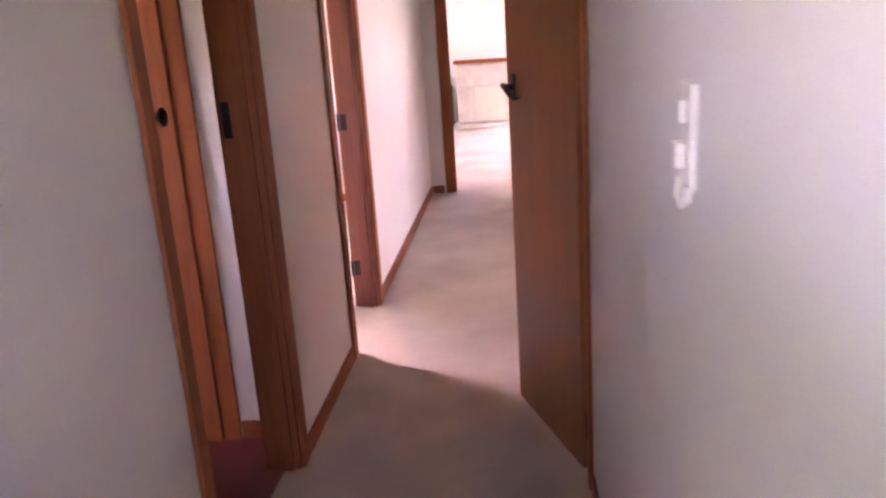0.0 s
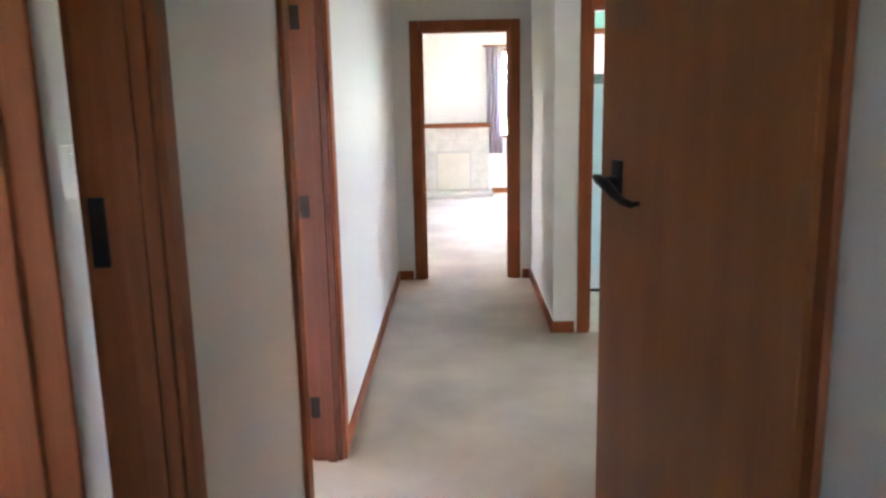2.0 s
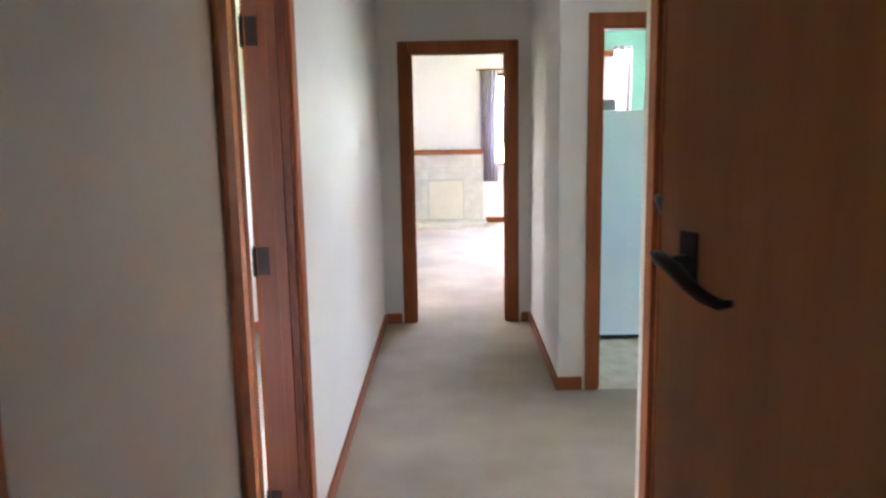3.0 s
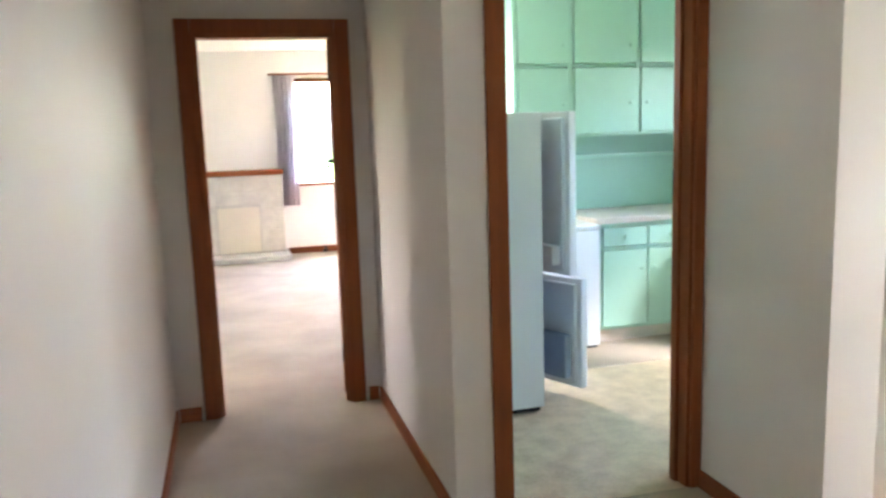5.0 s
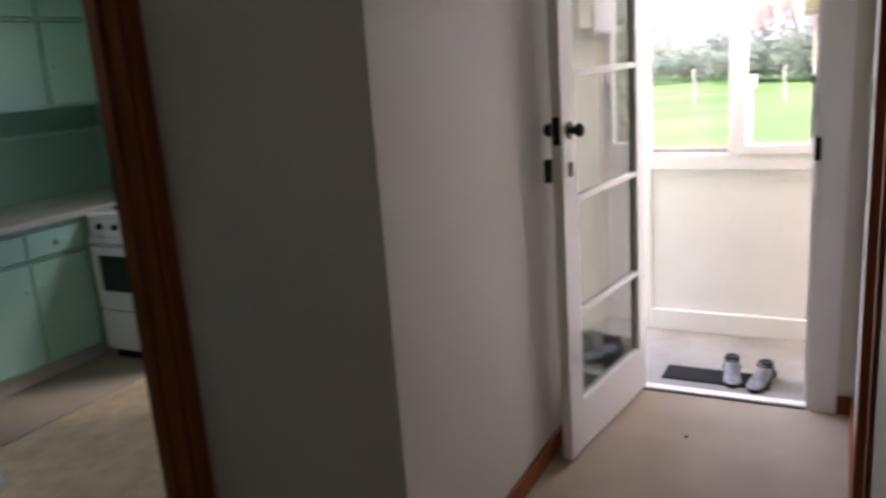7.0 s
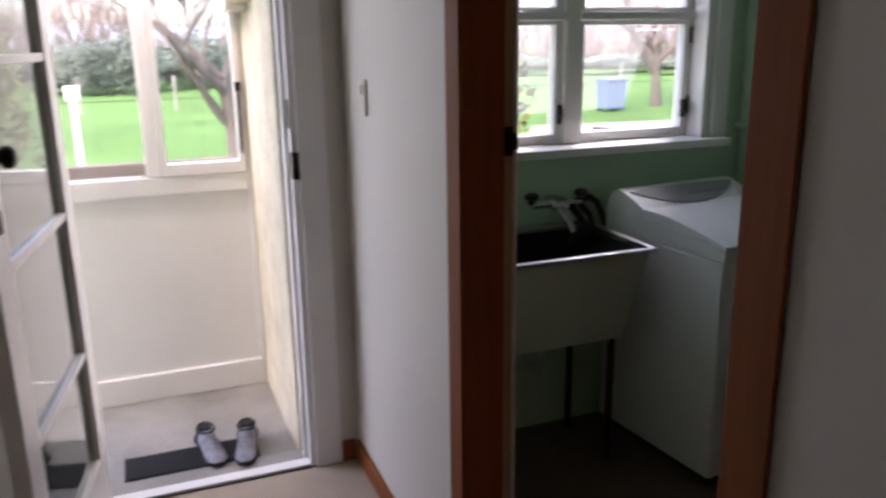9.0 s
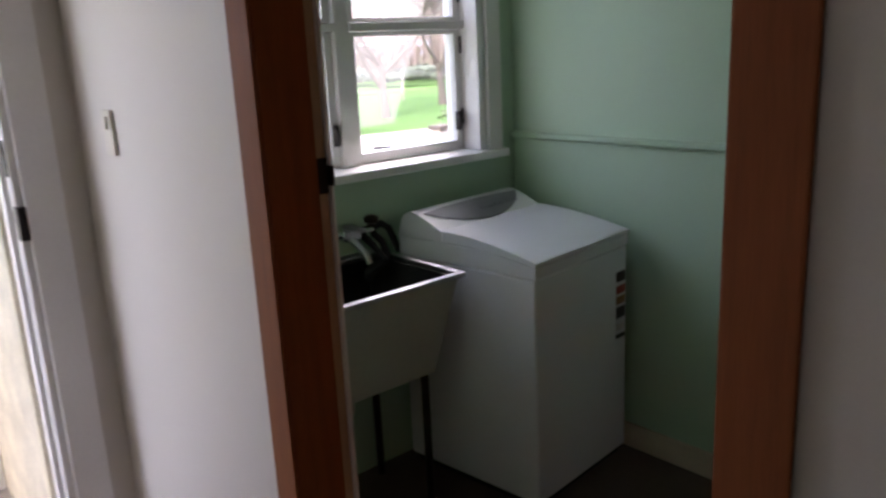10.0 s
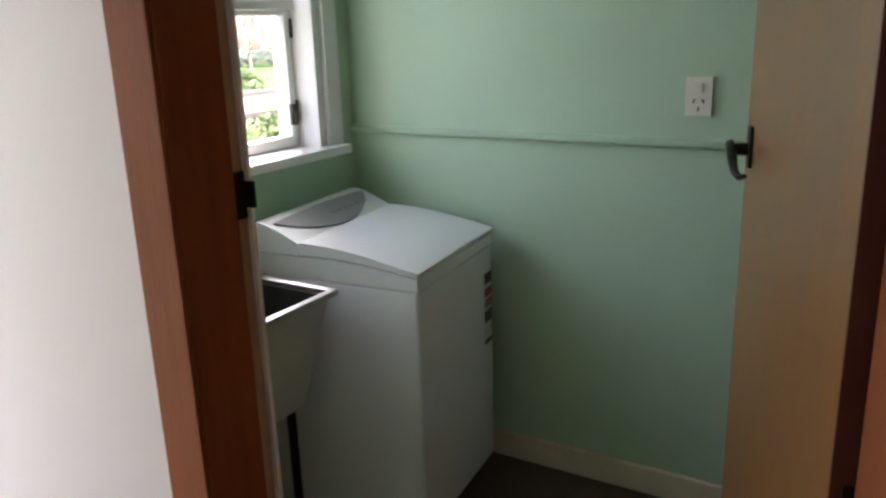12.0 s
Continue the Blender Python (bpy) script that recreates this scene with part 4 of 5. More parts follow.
# ---- kitchen ----
fr = thing("fridge_freezer", (1.1, 6.25, 0), label="white fridge freezer with both doors ajar", category="fridge")
FX0, FX1, FY0, FY1, FH = 0.76, 1.365, 5.97, 6.52, 1.545
for lo, hi in (((FX0, FY0, 0.03), (FX1, FY0 + 0.035, FH)), ((FX0, FY1 - 0.035, 0.03), (FX1, FY1, FH)), ((FX0, FY0 + 0.035, 0.03), (FX0 + 0.035, FY1 - 0.035, FH)),
               ((FX0 + 0.035, FY0 + 0.035, FH - 0.04), (FX1, FY1 - 0.035, FH)), ((FX0 + 0.035, FY0 + 0.035, 0.03), (FX1, FY1 - 0.035, 0.10)), ((FX0 + 0.035, FY0 + 0.035, 0.655), (FX1, FY1 - 0.035, 0.70))):
    part("cabinet_panel", box(geo(), lo, hi, 0.004), ENAMEL, fr)
for x in (FX0 + 0.05, FX1 - 0.05):
    for y in (FY0 + 0.05, FY1 - 0.05):
        part("foot", rod(geo(), (x, y, -0.004), (x, y, 0.03), 0.018), RUBBER, fr)
part("plinth", box(geo(), (FX0 + 0.01, FY0 + 0.012, 0.006), (FX1 - 0.02, FY1 - 0.01, 0.03), 0.002), RUBBER, fr)
for nm, z0, z1, ang in (("fridge_door", 0.70, FH, 17), ("freezer_door", 0.075, 0.675, 26)):
    hm = Matrix.Translation((FX1 + 0.004, FY1 - 0.01, 0)) @ Matrix.Rotation(radians(-90 + ang), 4, "Z")
    dd = part(nm, box(geo(), (0, 0, z0), (0.535, 0.05, z1), 0.012, hm, seg=3), ENAMEL, fr, smooth=True)
    part("door_liner", box(geo(), (0.03, -0.02, z0 + 0.03), (0.505, 0.001, z1 - 0.03), 0.010, hm), LINER, dd, "pale inner liner")
    part("door_rack", box(geo(), (0.05, -0.075, z0 + 0.06), (0.485, -0.02, z0 + 0.30 if z0 < 0.5 else z0 + 0.16), 0.012, hm), CLEAR_BLUE if z0 < 0.5 else LINER, dd)
for z in (0.12, 0.30, 0.48):
    part("freezer_drawer", box(geo(), (FX1 - 0.45, FY0 + 0.045, z), (FX1 - 0.01, FY1 - 0.045, z + 0.155), 0.008), CLEAR_BLUE, fr)
rad = thing("radio", (1.06, 6.1, FH), label="small grey radio standing on the fridge", category="radio")
part("case", box(geo(), (1.00, 6.07, FH + 0.001), (1.125, 6.14, FH + 0.075), 0.01), GREY_PLASTIC, rad)
part("dial", box(geo(), (1.015, 6.066, FH + 0.03), (1.07, 6.0705, FH + 0.06), 0.001), CLOTH, rad)

dr = thing("clothes_dryer", (1.9, 7.2, 0), label="white enamel appliance standing beside the kitchen cabinet", category="appliance")
part("body", box(geo(), (1.62, 6.93, 0.02), (2.165, 7.50, 0.795), 0.012, seg=3), ENAMEL, dr, smooth=True)
part("top", box(geo(), (1.615, 6.925, 0.797), (2.168, 7.505, 0.822), 0.008, seg=3), ENAMEL, dr, smooth=True)
part("plinth", box(geo(), (1.64, 6.95, -0.004), (2.15, 7.48, 0.02), 0.002), RUBBER, dr)
socket("power_socket", 2.06, 7.6195, 1.21, "y", -1, 0.075, 0.11, "grey power socket on the mint kitchen wall", "power socket", 2)

cb = thing("base_cabinet", (2.6, 7.3, 0), label="mint green base cabinet with two drawers and two doors", category="cabinet")
CX0, CX1, CF = 2.19, 2.93, 7.03
part("body", box(geo(), (CX0, CF + 0.031, 0.09), (3.58, 7.615, 0.813), 0.003), MINT_CAB, cb)
part("toe_kick", box(geo(), (CX0 + 0.01, CF + 0.04, -0.004), (3.57, CF + 0.06, 0.089), 0.002), LAMINATE, cb)
for x0, x1, z0, z1 in ((CX0, CX0 + 0.03, 0.09, 0.813), (CX0 + 0.71, 3.58, 0.09, 0.813), (CX0 + 0.03, CX0 + 0.71, 0.79, 0.813), (CX0 + 0.03, CX0 + 0.71, 0.638, 0.652), (CX0 + 0.03, CX0 + 0.71, 0.09, 0.104)):
    part("face_frame", box(geo(), (x0, CF - 0.003, z0), (x1, CF + 0.030, z1), 0.002), MINT_CAB, cb)
for k in range(2):
    a0, a1 = CX0 + 0.035 + k * 0.341, CX0 + 0.365 + k * 0.341
    dw = part("drawer", box(geo(), (a0, CF - 0.018, 0.658), (a1, CF + 0.002, 0.785), 0.004), MINT_CAB, cb)
    part("pull", lathe(geo(), [(0.008, 0), (0.008, 0.01), (0.017, 0.016), (0.018, 0.024), (0.006, 0.028)], Matrix.Translation(((a0 + a1) / 2, CF - 0.018, 0.72)) @ Matrix.Rotation(radians(90), 4, "X"), 14), MINT_CAB, dw, smooth=True)
    dd = part("door", box(geo(), (a0, CF - 0.018, 0.109), (a1, CF + 0.002, 0.633), 0.004), MINT_CAB, cb)
    hx = a1 - 0.04 if k == 0 else a0 + 0.04
    part("pull", lathe(geo(), [(0.007, 0), (0.007, 0.01), (0.014, 0.016), (0.015, 0.023), (0.005, 0.026)], Matrix.Translation((hx, CF - 0.018, 0.50)) @ Matrix.Rotation(radians(90), 4, "X"), 14), MINT_CAB, dd, smooth=True)
bm = box(geo(), (CX0 - 0.02, CF - 0.035, 0.8145), (3.595, 7.615, 0.851), 0.008, seg=3)
solid("worktop", bm, LAMINATE, "pale laminate worktop with a rounded edge", "worktop", smooth=True)

up = thing("wall_cabinet", (2.6, 7.45, 1.4), label="mint green wall cupboards in two tiers with small knobs", category="cabinet")
UF = 7.27
part("body", box(geo(), (1.706, UF + 0.033, 1.385), (3.58, 7.615, 2.40), 0.003), MINT_CAB, up)
part("shelf_bracket", box(geo(), (1.95, 7.50, 1.225), (3.58, 7.618, 1.245), 0.003), MINT_CAB, up)
xs = [1.72, 2.12, 2.615, 3.02, 3.44]
for x in xs:
    part("stile", box(geo(), (x - 0.014, UF - 0.004, 1.385), (x + 0.014, UF + 0.032, 2.40), 0.002), MINT_CAB, up)
for x0, x1 in zip(xs, xs[1:]):
    for z0, z1 in ((1.385, 1.402), (1.850, 1.866), (2.365, 2.40)):
        part("rail", box(geo(), (x0 + 0.014, UF - 0.004, z0), (x1 - 0.014, UF + 0.032, z1), 0.002), MINT_CAB, up)
for k in range(4):
    for z0, z1 in ((1.407, 1.842), (1.872, 2.360)):
        dd = part("door", box(geo(), (xs[k] + 0.019, UF - 0.020, z0), (xs[k + 1] - 0.021, UF - 0.001, z1), 0.004), MINT_CAB, up)
        hx = xs[k + 1] - 0.065 if k in (0, 1) else xs[k] + 0.06
        part("pull", lathe(geo(), [(0.007, 0), (0.007, 0.012), (0.015, 0.018), (0.016, 0.026), (0.005, 0.029)], Matrix.Translation((hx, UF - 0.020, z0 + (0.20 if z0 < 1.6 else 0.12))) @ Matrix.Rotation(radians(90), 4, "X"), 14), MINT_CAB, dd, smooth=True)

st = thing("stove", (3.2, 6.75, 0), label="white freestanding electric stove with black oven glass", category="stove")
SX0, SX1, SY0, SY1 = 2.93, 3.55, 6.47, 7.0
part("body", box(geo(), (SX0, SY0, 0.05), (SX1, SY1, 0.80), 0.008), ENAMEL, st)
part("cooktop", box(geo(), (SX0 - 0.01, SY0 - 0.005, 0.802), (SX1, SY1 + 0.003, 0.83), 0.006), ENAMEL, st)
part("backguard", box(geo(), (SX1 - 0.05, SY0, 0.832), (SX1, SY1, 1.05), 0.008), ENAMEL, st)
od = part("oven_door", box(geo(), (SX0 - 0.022, SY0 + 0.012, 0.30), (SX0 - 0.001, SY1 - 0.012, 0.70), 0.006), ENAMEL, st)
part("oven_glass", box(geo(), (SX0 - 0.026, SY0 + 0.07, 0.40), (SX0 - 0.0225, SY1 - 0.07, 0.60), 0.002), OVEN_GLASS, od, "black oven glass")
part("oven_handle", rod(geo(), (SX0 - 0.045, SY0 + 0.06, 0.665), (SX0 - 0.045, SY1 - 0.06, 0.665), 0.010), CHROME, od)
part("drawer", box(geo(), (SX0 - 0.018, SY0 + 0.012, 0.07), (SX0 - 0.001, SY1 - 0.012, 0.285), 0.006), ENAMEL, st)
part("plinth", box(geo(), (SX0 + 0.03, SY0 + 0.02, -0.004), (SX1 - 0.02, SY1 - 0.02, 0.05), 0.002), RUBBER, st)
for k in range(4):
    part("control_knob", lathe(geo(), [(0.018, 0), (0.018, 0.012), (0.013, 0.022), (0.004, 0.024)], Matrix.Translation((SX0, SY0 + 0.09 + k * 0.115, 0.755)) @ Matrix.Rotation(radians(-90), 4, "Y"), 14), BLACK, st, smooth=True)
for x, y, r0 in ((3.08, 6.60, 0.085), (3.08, 6.86, 0.07), (3.36, 6.60, 0.07), (3.36, 6.86, 0.085)):
    bm = geo()
    pts = [(x + (0.02 + (r0 - 0.02) * q / 60) * math.cos(q * 0.42), y + (0.02 + (r0 - 0.02) * q / 60) * math.sin(q * 0.42), 0.838) for q in range(61)]
    tube(bm, pts, 0.006, 6)
    part("ring_element", bm, RUBBER, st, smooth=True)

kw = thing("window_2", (1.21, 7.68, 1.15), label="timber kitchen window with parted curtains", category="window", kind="structure")
for nm, lo, hi in (("window_frame", (0.861, 7.60, 1.151), (0.905, 7.70, 2.049)), ("window_frame", (1.515, 7.60, 1.151), (1.559, 7.70, 2.049)), ("window_head", (0.905, 7.60, 2.005), (1.515, 7.70, 2.049)), ("window_sill", (0.84, 7.57, 1.118), (1.58, 7.70, 1.1505))):
    part(nm, box(geo(), lo, hi, 0.004), WOOD, kw)


def curtain(name, x0, x1, y, z0, z1, folds, label, depth=0.035, bow=0.0):
    bm = geo()
    n, rows = folds * 8, 14
    grid = []
    for j in range(rows + 1):
        v = j / rows
        row = []
        for i in range(n + 1):
            u = i / n
            w = 1 - bow * math.sin(v * math.pi) * 0.5
            row.append(bm.verts.new((x0 + (x1 - x0) * (0.5 + (u - 0.5) * w) + 0.01 * math.sin(v * 5), y + depth * math.sin(u * folds * 2 * math.pi + 0.8 * math.sin(v * 3)) * (0.5 + 0.5 * v), z1 + (z0 - z1) * v)))
        grid.append(row)
    for j in range(rows):
        for i in range(n):
            bm.faces.new((grid[j][i], grid[j][i + 1], grid[j + 1][i + 1], grid[j + 1][i]))
    bmesh.ops.solidify(bm, geom=bm.faces[:], thickness=0.003)
    return solid(name, bm, CURTAIN, label, "curtain", smooth=True)


curtain("curtain", 1.40, 1.56, 7.56, 1.16, 2.08, 3, "pale folded curtain at the kitchen window", 0.02)

# ---- living room ----
fp = thing("fireplace", (-0.05, 11.9, 0), label="cream tiled fireplace with a boarded opening and timber mantel", category="fireplace")
part("core", box(geo(), (-0.56, 11.86, 0.0), (0.48, 11.998, 0.985), 0.003), GROUT, fp)
rng = random.Random(4)
rows = [(0.075, 0.345), (0.35, 0.64), (0.645, 0.80), (0.805, 0.98)]
for j, (z0, z1) in enumerate(rows):
    x = -0.565
    while x < 0.46:
        w = rng.uniform(0.22, 0.34)
        x1 = min(x + w, 0.485)
        if z0 < 0.60 and x1 > -0.29 and x < 0.20:
            if x < -0.30:
                part("tile", box(geo(), (x, 11.845, z0), (-0.295, 11.862, z1), 0.004), STONE, fp)
            x = 0.205
            continue
        part("tile", box(geo(), (x, 11.845 + rng.uniform(-0.003, 0.003), z0), (x1 - 0.006, 11.862, z1), 0.004), STONE, fp)
        x = x1
part("hearth", box(geo(), (-0.62, 11.52, 0.0), (0.52, 11.86, 0.06), 0.008), STONE, fp)
part("opening_board", box(geo(), (-0.285, 11.838, 0.075), (0.195, 11.85, 0.615), 0.003), PANEL_CREAM, fp, "cream board closing the fire opening")
for lo, hi in (((-0.30, 11.832, 0.07), (-0.283, 11.848, 0.63)), ((0.193, 11.832, 0.07), (0.21, 11.848, 0.63)), ((-0.283, 11.832, 0.614), (0.193, 11.848, 0.63))):
    part("opening_trim", box(geo(), lo, hi, 0.003), GROUT, fp)
part("mantel_shelf", box(geo(), (-0.60, 11.76, 0.99), (0.50, 11.998, 1.045), 0.008), WOOD_H, fp, "varnished timber mantel shelf")
ht = thing("heater", (-0.72, 11.85, 0), label="black metal heater beside the fireplace", category="heater")
part("case", box(geo(), (-0.86, 11.72, 0.03), (-0.64, 11.97, 0.66), 0.015), BLACK, ht)
for k in range(5):
    part("louvre", box(geo(), (-0.84, 11.712, 0.15 + k * 0.09), (-0.66, 11.722, 0.19 + k * 0.09), 0.003), RUBBER, ht)
part("base", box(geo(), (-0.84, 11.74, 0.0), (-0.66, 11.95, 0.03), 0.004), RUBBER, ht)
lw = thing("window_3", (1.36, 12.05, 0.86), label="living room window with a varnished timber frame", category="window", kind="structure")
for nm, lo, hi in (("window_frame", (0.621, 11.985, 0.861), (0.675, 12.03, 2.099)), ("window_frame", (2.05, 11.985, 0.861), (2.099, 12.03, 2.099)), ("window_head", (0.675, 11.985, 2.05), (2.05, 12.03, 2.099)), ("window_sill", (0.60, 11.94, 0.825), (2.12, 12.03, 0.8605))):
    part(nm, box(geo(), lo, hi, 0.004), WOOD_H if "head" in nm or "sill" in nm else WOOD, lw)
curtain("curtain", 0.44, 0.70, 11.90, 0.60, 2.13, 5, "mauve grey gathered curtain beside the living room window", 0.035, 0.2)
bm = geo()
rod(bm, (0.40, 11.90, 2.145), (2.2, 11.90, 2.145), 0.012)
solid("curtain_rod", bm, WOOD_H, "thin timber curtain rod", "curtain rod")
bm = geo()
rod(bm, (0.96, 11.985, 0.07), (0.96, 11.90, 0.07), 0.008)
rod(bm, (0.96, 11.90, 0.07), (0.96, 11.87, 0.07), 0.018)
rod(bm, (0.93, 11.95, 0.02), (0.99, 11.95, 0.02), 0.02)
solid("gas_tap", bm, BLACK, "small black pipe fitting at the skirting", "pipe fitting", smooth=True)

# ---- bathroom and bedroom things ----
cf = thing("cupboard_frame", (-0.88, 1.7, 0), label="varnished timber cupboard door beside the bathroom switch", category="cupboard", kind="structure")
part("architrave", box(geo(), (-0.865, 1.700, 0), (-0.795, 1.719, 2.06), 0.005), WOOD, cf)
part("stile", box(geo(), (-0.97, 1.690, 0), (-0.868, 1.718, 2.06), 0.005), WOOD, cf)


def carton(at_xyz, size, turn, label, mat=CARD, mark=INK):
    c = thing("cardboard_box", at_xyz, turn, label, "box", "boxes in the bedroom")
    x, y, z = size
    part("body", box(geo(), (-x / 2, -y / 2, 0), (x / 2, y / 2, z), 0.006), mat, c, local=True)
    part("tape", box(geo(), (-x / 2 - 0.001, -0.025, z - 0.06), (x / 2 + 0.001, 0.025, z + 0.001), 0.0), CARD_WHITE if mat is CARD else CARD, c, local=True)
    part("printed_mark", box(geo(), (-x * 0.28, -y / 2 - 0.0015, z * 0.3), (x * 0.28, -y / 2 - 0.0005, z * 0.62)), mark, c, local=True)
    return c


carton((-1.66, 5.75, 0.0), (0.42, 0.36, 0.30), 6, "brown cardboard box on the bedroom carpet")
carton((-1.64, 5.76, 0.301), (0.30, 0.30, 0.27), -8, "brown cardboard box stacked on another")
carton((-1.70, 5.74, 0.572), (0.36, 0.32, 0.22), 10, "white printed cardboard box on top of the stack", CARD_WHITE)
carton((-2.10, 5.78, 0.0), (0.40, 0.36, 0.30), -4, "brown cardboard box on the bedroom carpet")
ch = thing("folding_chair", (-1.34, 5.0, 0), 20, "red brown wooden folding chair with crossed legs", "chair")
for y in (-0.2, 0.2):
    part("leg", tube(geo(), [(-0.2, y, 0.0), (0.2, y, 0.46)], 0.016, 8), CHAIR_WOOD, ch, local=True)
    part("leg", tube(geo(), [(0.2, y * 0.88, 0.0), (-0.2, y * 0.88, 0.46), (-0.24, y * 0.88, 0.52)], 0.016, 8), CHAIR_WOOD, ch, local=True)
for k in range(5):
    part("seat_slat", box(geo(), (-0.21 + k * 0.085, -0.22, 0.455), (-0.14 + k * 0.085, 0.22, 0.475), 0.005), CHAIR_WOOD, ch, local=True)
part("stretcher", rod(geo(), (0.16, -0.2, 0.06), (0.16, 0.2, 0.06), 0.011), CHAIR_WOOD, ch, local=True)

# ---- outdoors ----
GZ0 = -0.45
bm = geo()
bmesh.ops.create_grid(bm, x_segments=60, y_segments=60, size=400)
for v in bm.verts:
    far = max(0.0, math.hypot(v.co.x, v.co.y) - 40)
    v.co.z = GZ0 + 0.004 * far * noise.noise(v.co * 0.01)
solid("ground", bm, GRASS, "mown green grass of the yard and sports field", "grass", kind="structure")
bm = geo()
prism(bm, [(6.2, -14), (15.6, -13), (16.8, -4.5), (8.6, 0.2), (5.4, -1.5)], "z", GZ0 - 0.05, GZ0 + 0.02)
solid("driveway", bm, CONCRETE, "pale grey concrete driveway", "driveway", kind="structure")


def tree(name, at_xy, height, seed, label, spread=0.55, lean=0.0, girth=0.0145):
    rng = random.Random(seed)
    t = thing(name, (at_xy[0], at_xy[1], GZ0), label=label, category="tree")
    trunk, limbs, twigs = geo(), geo(), geo()
    base = Vector((at_xy[0], at_xy[1], GZ0 - 0.1))

    def branch(p, d, length, r, level):
        pts, rad = [p.copy()], [r]
        n = 5 if level < 3 else 3
        for k in range(n):
            d = (d + Vector((rng.uniform(-1, 1), rng.uniform(-1, 1), rng.uniform(-0.3, 0.7))) * (0.07 if level == 0 else 0.24)).normalized()
            p = p + d * (length / n)
            pts.append(p.copy())
            rad.append(max(0.010, r * (1 - 0.5 * (k + 1) / n)))
        tube(trunk if level == 0 else limbs if level < 3 else twigs, pts, rad, 10 if level == 0 else 6 if level < 3 else 3)
        if level >= 7:
            return
        kids = 4 if level == 0 else 3
        for k in range(kids):
            i = n if k == 0 else rng.randint(max(1, n - 3), n)
            ang = rng.uniform(0, 2 * math.pi)
            out = Vector((math.cos(ang), math.sin(ang), rng.uniform(0.1, 0.7))).normalized()
            nd = (d * (1 - spread) + out * spread).normalized()
            branch(pts[i], nd, length * (1.55 if level == 0 else 1.0) * rng.uniform(0.62, 0.82), rad[i] * rng.uniform(0.56, 0.74), level + 1)

    branch(base, Vector((lean, 0.05, 1)).normalized(), height * 0.14, height * girth, 0)
    part("trunk", trunk, BARK, t, smooth=True)
    part("limbs", limbs, BARK, t, smooth=True)
    tagged(part("twigs", twigs, TWIG, t), kind="stuff")
    return t


tree("tree", (14.6, 2.25), 10.5, 3, "large bare deciduous tree on the grass beside the field", girth=0.019)
tree("tree", (20.0, -10.2), 11.5, 8, "bare spreading deciduous tree by the driveway")
tree("tree", (22.5, -14.6), 11.0, 15, "bare spreading deciduous tree beyond the driveway")
tree("tree", (30.0, -9.5), 12.0, 21, "bare deciduous tree at the edge of the field")


def leaves(bm, centre, radii, count, size, rng):
    for _ in range(count):
        v = Vector((rng.gauss(0, 1), rng.gauss(0, 1), rng.gauss(0, 1))).normalized()
        k = rng.uniform(0.55, 1.08) * (0.85 + 0.35 * noise.noise(v * 2.3 + Vector(centre)))
        p = Vector((centre[0] + v.x * radii[0] * k, centre[1] + v.y * radii[1] * k, centre[2] + v.z * radii[2] * k))
        a = Vector((rng.uniform(-1, 1), rng.uniform(-1, 1), rng.uniform(-0.6, 0.6))).normalized()
        b = a.orthogonal().normalized()
        s = size * rng.uniform(0.6, 1.3)
        q = [p - a * s, p + b * s * 0.45, p + a * s, p - b * s * 0.45]
        bm.faces.new([bm.verts.new(c) for c in q])


def shrub(name, at_xy, radii, count, size, seed, label, mat=FOLIAGE, z=GZ0):
    rng = random.Random(seed)
    t = thing(name, (at_xy[0], at_xy[1], z), label=label, category="shrub")
    st = geo()
    for k in range(7):
        a = k * 0.9
        tube(st, [(at_xy[0], at_xy[1], z - 0.05), (at_xy[0] + 0.3 * radii[0] * math.cos(a), at_xy[1] + 0.3 * radii[1] * math.sin(a), z + radii[2] * 0.7), (at_xy[0] + 0.6 * radii[0] * math.cos(a), at_xy[1] + 0.6 * radii[1] * math.sin(a), z + radii[2] * 1.3)], [0.03, 0.02, 0.008], 5)
    part("stems", st, BARK, t)
    bm = geo()
    leaves(bm, (at_xy[0], at_xy[1], z + radii[2]), radii, count, size, rng)
    tagged(part("foliage", bm, mat, t), kind="stuff")
    return t


shrub("shrub", (7.0, 1.75), (0.75, 0.95, 1.35), 5200, 0.06, 2, "dense yellow green shrub outside the laundry window", FOLIAGE_YELLOW)
shrub("shrub", (12.8, -7.6), (1.1, 1.3, 0.5), 3800, 0.07, 5, "low dark green shrub beside the driveway")
shrub("shrub", (8.35, -3.35), (0.6, 0.75, 0.50), 4200, 0.05, 6, "low leafy shrub by the fence")
shrub("shrub", (22.0, -16.3), (0.6, 0.6, 0.36), 3000, 0.05, 9, "rounded green shrub on the lawn")
shrub("shrub", (15.5, -17.5), (1.2, 1.2, 0.8), 2600, 0.09, 10, "rounded green shrub on the lawn")

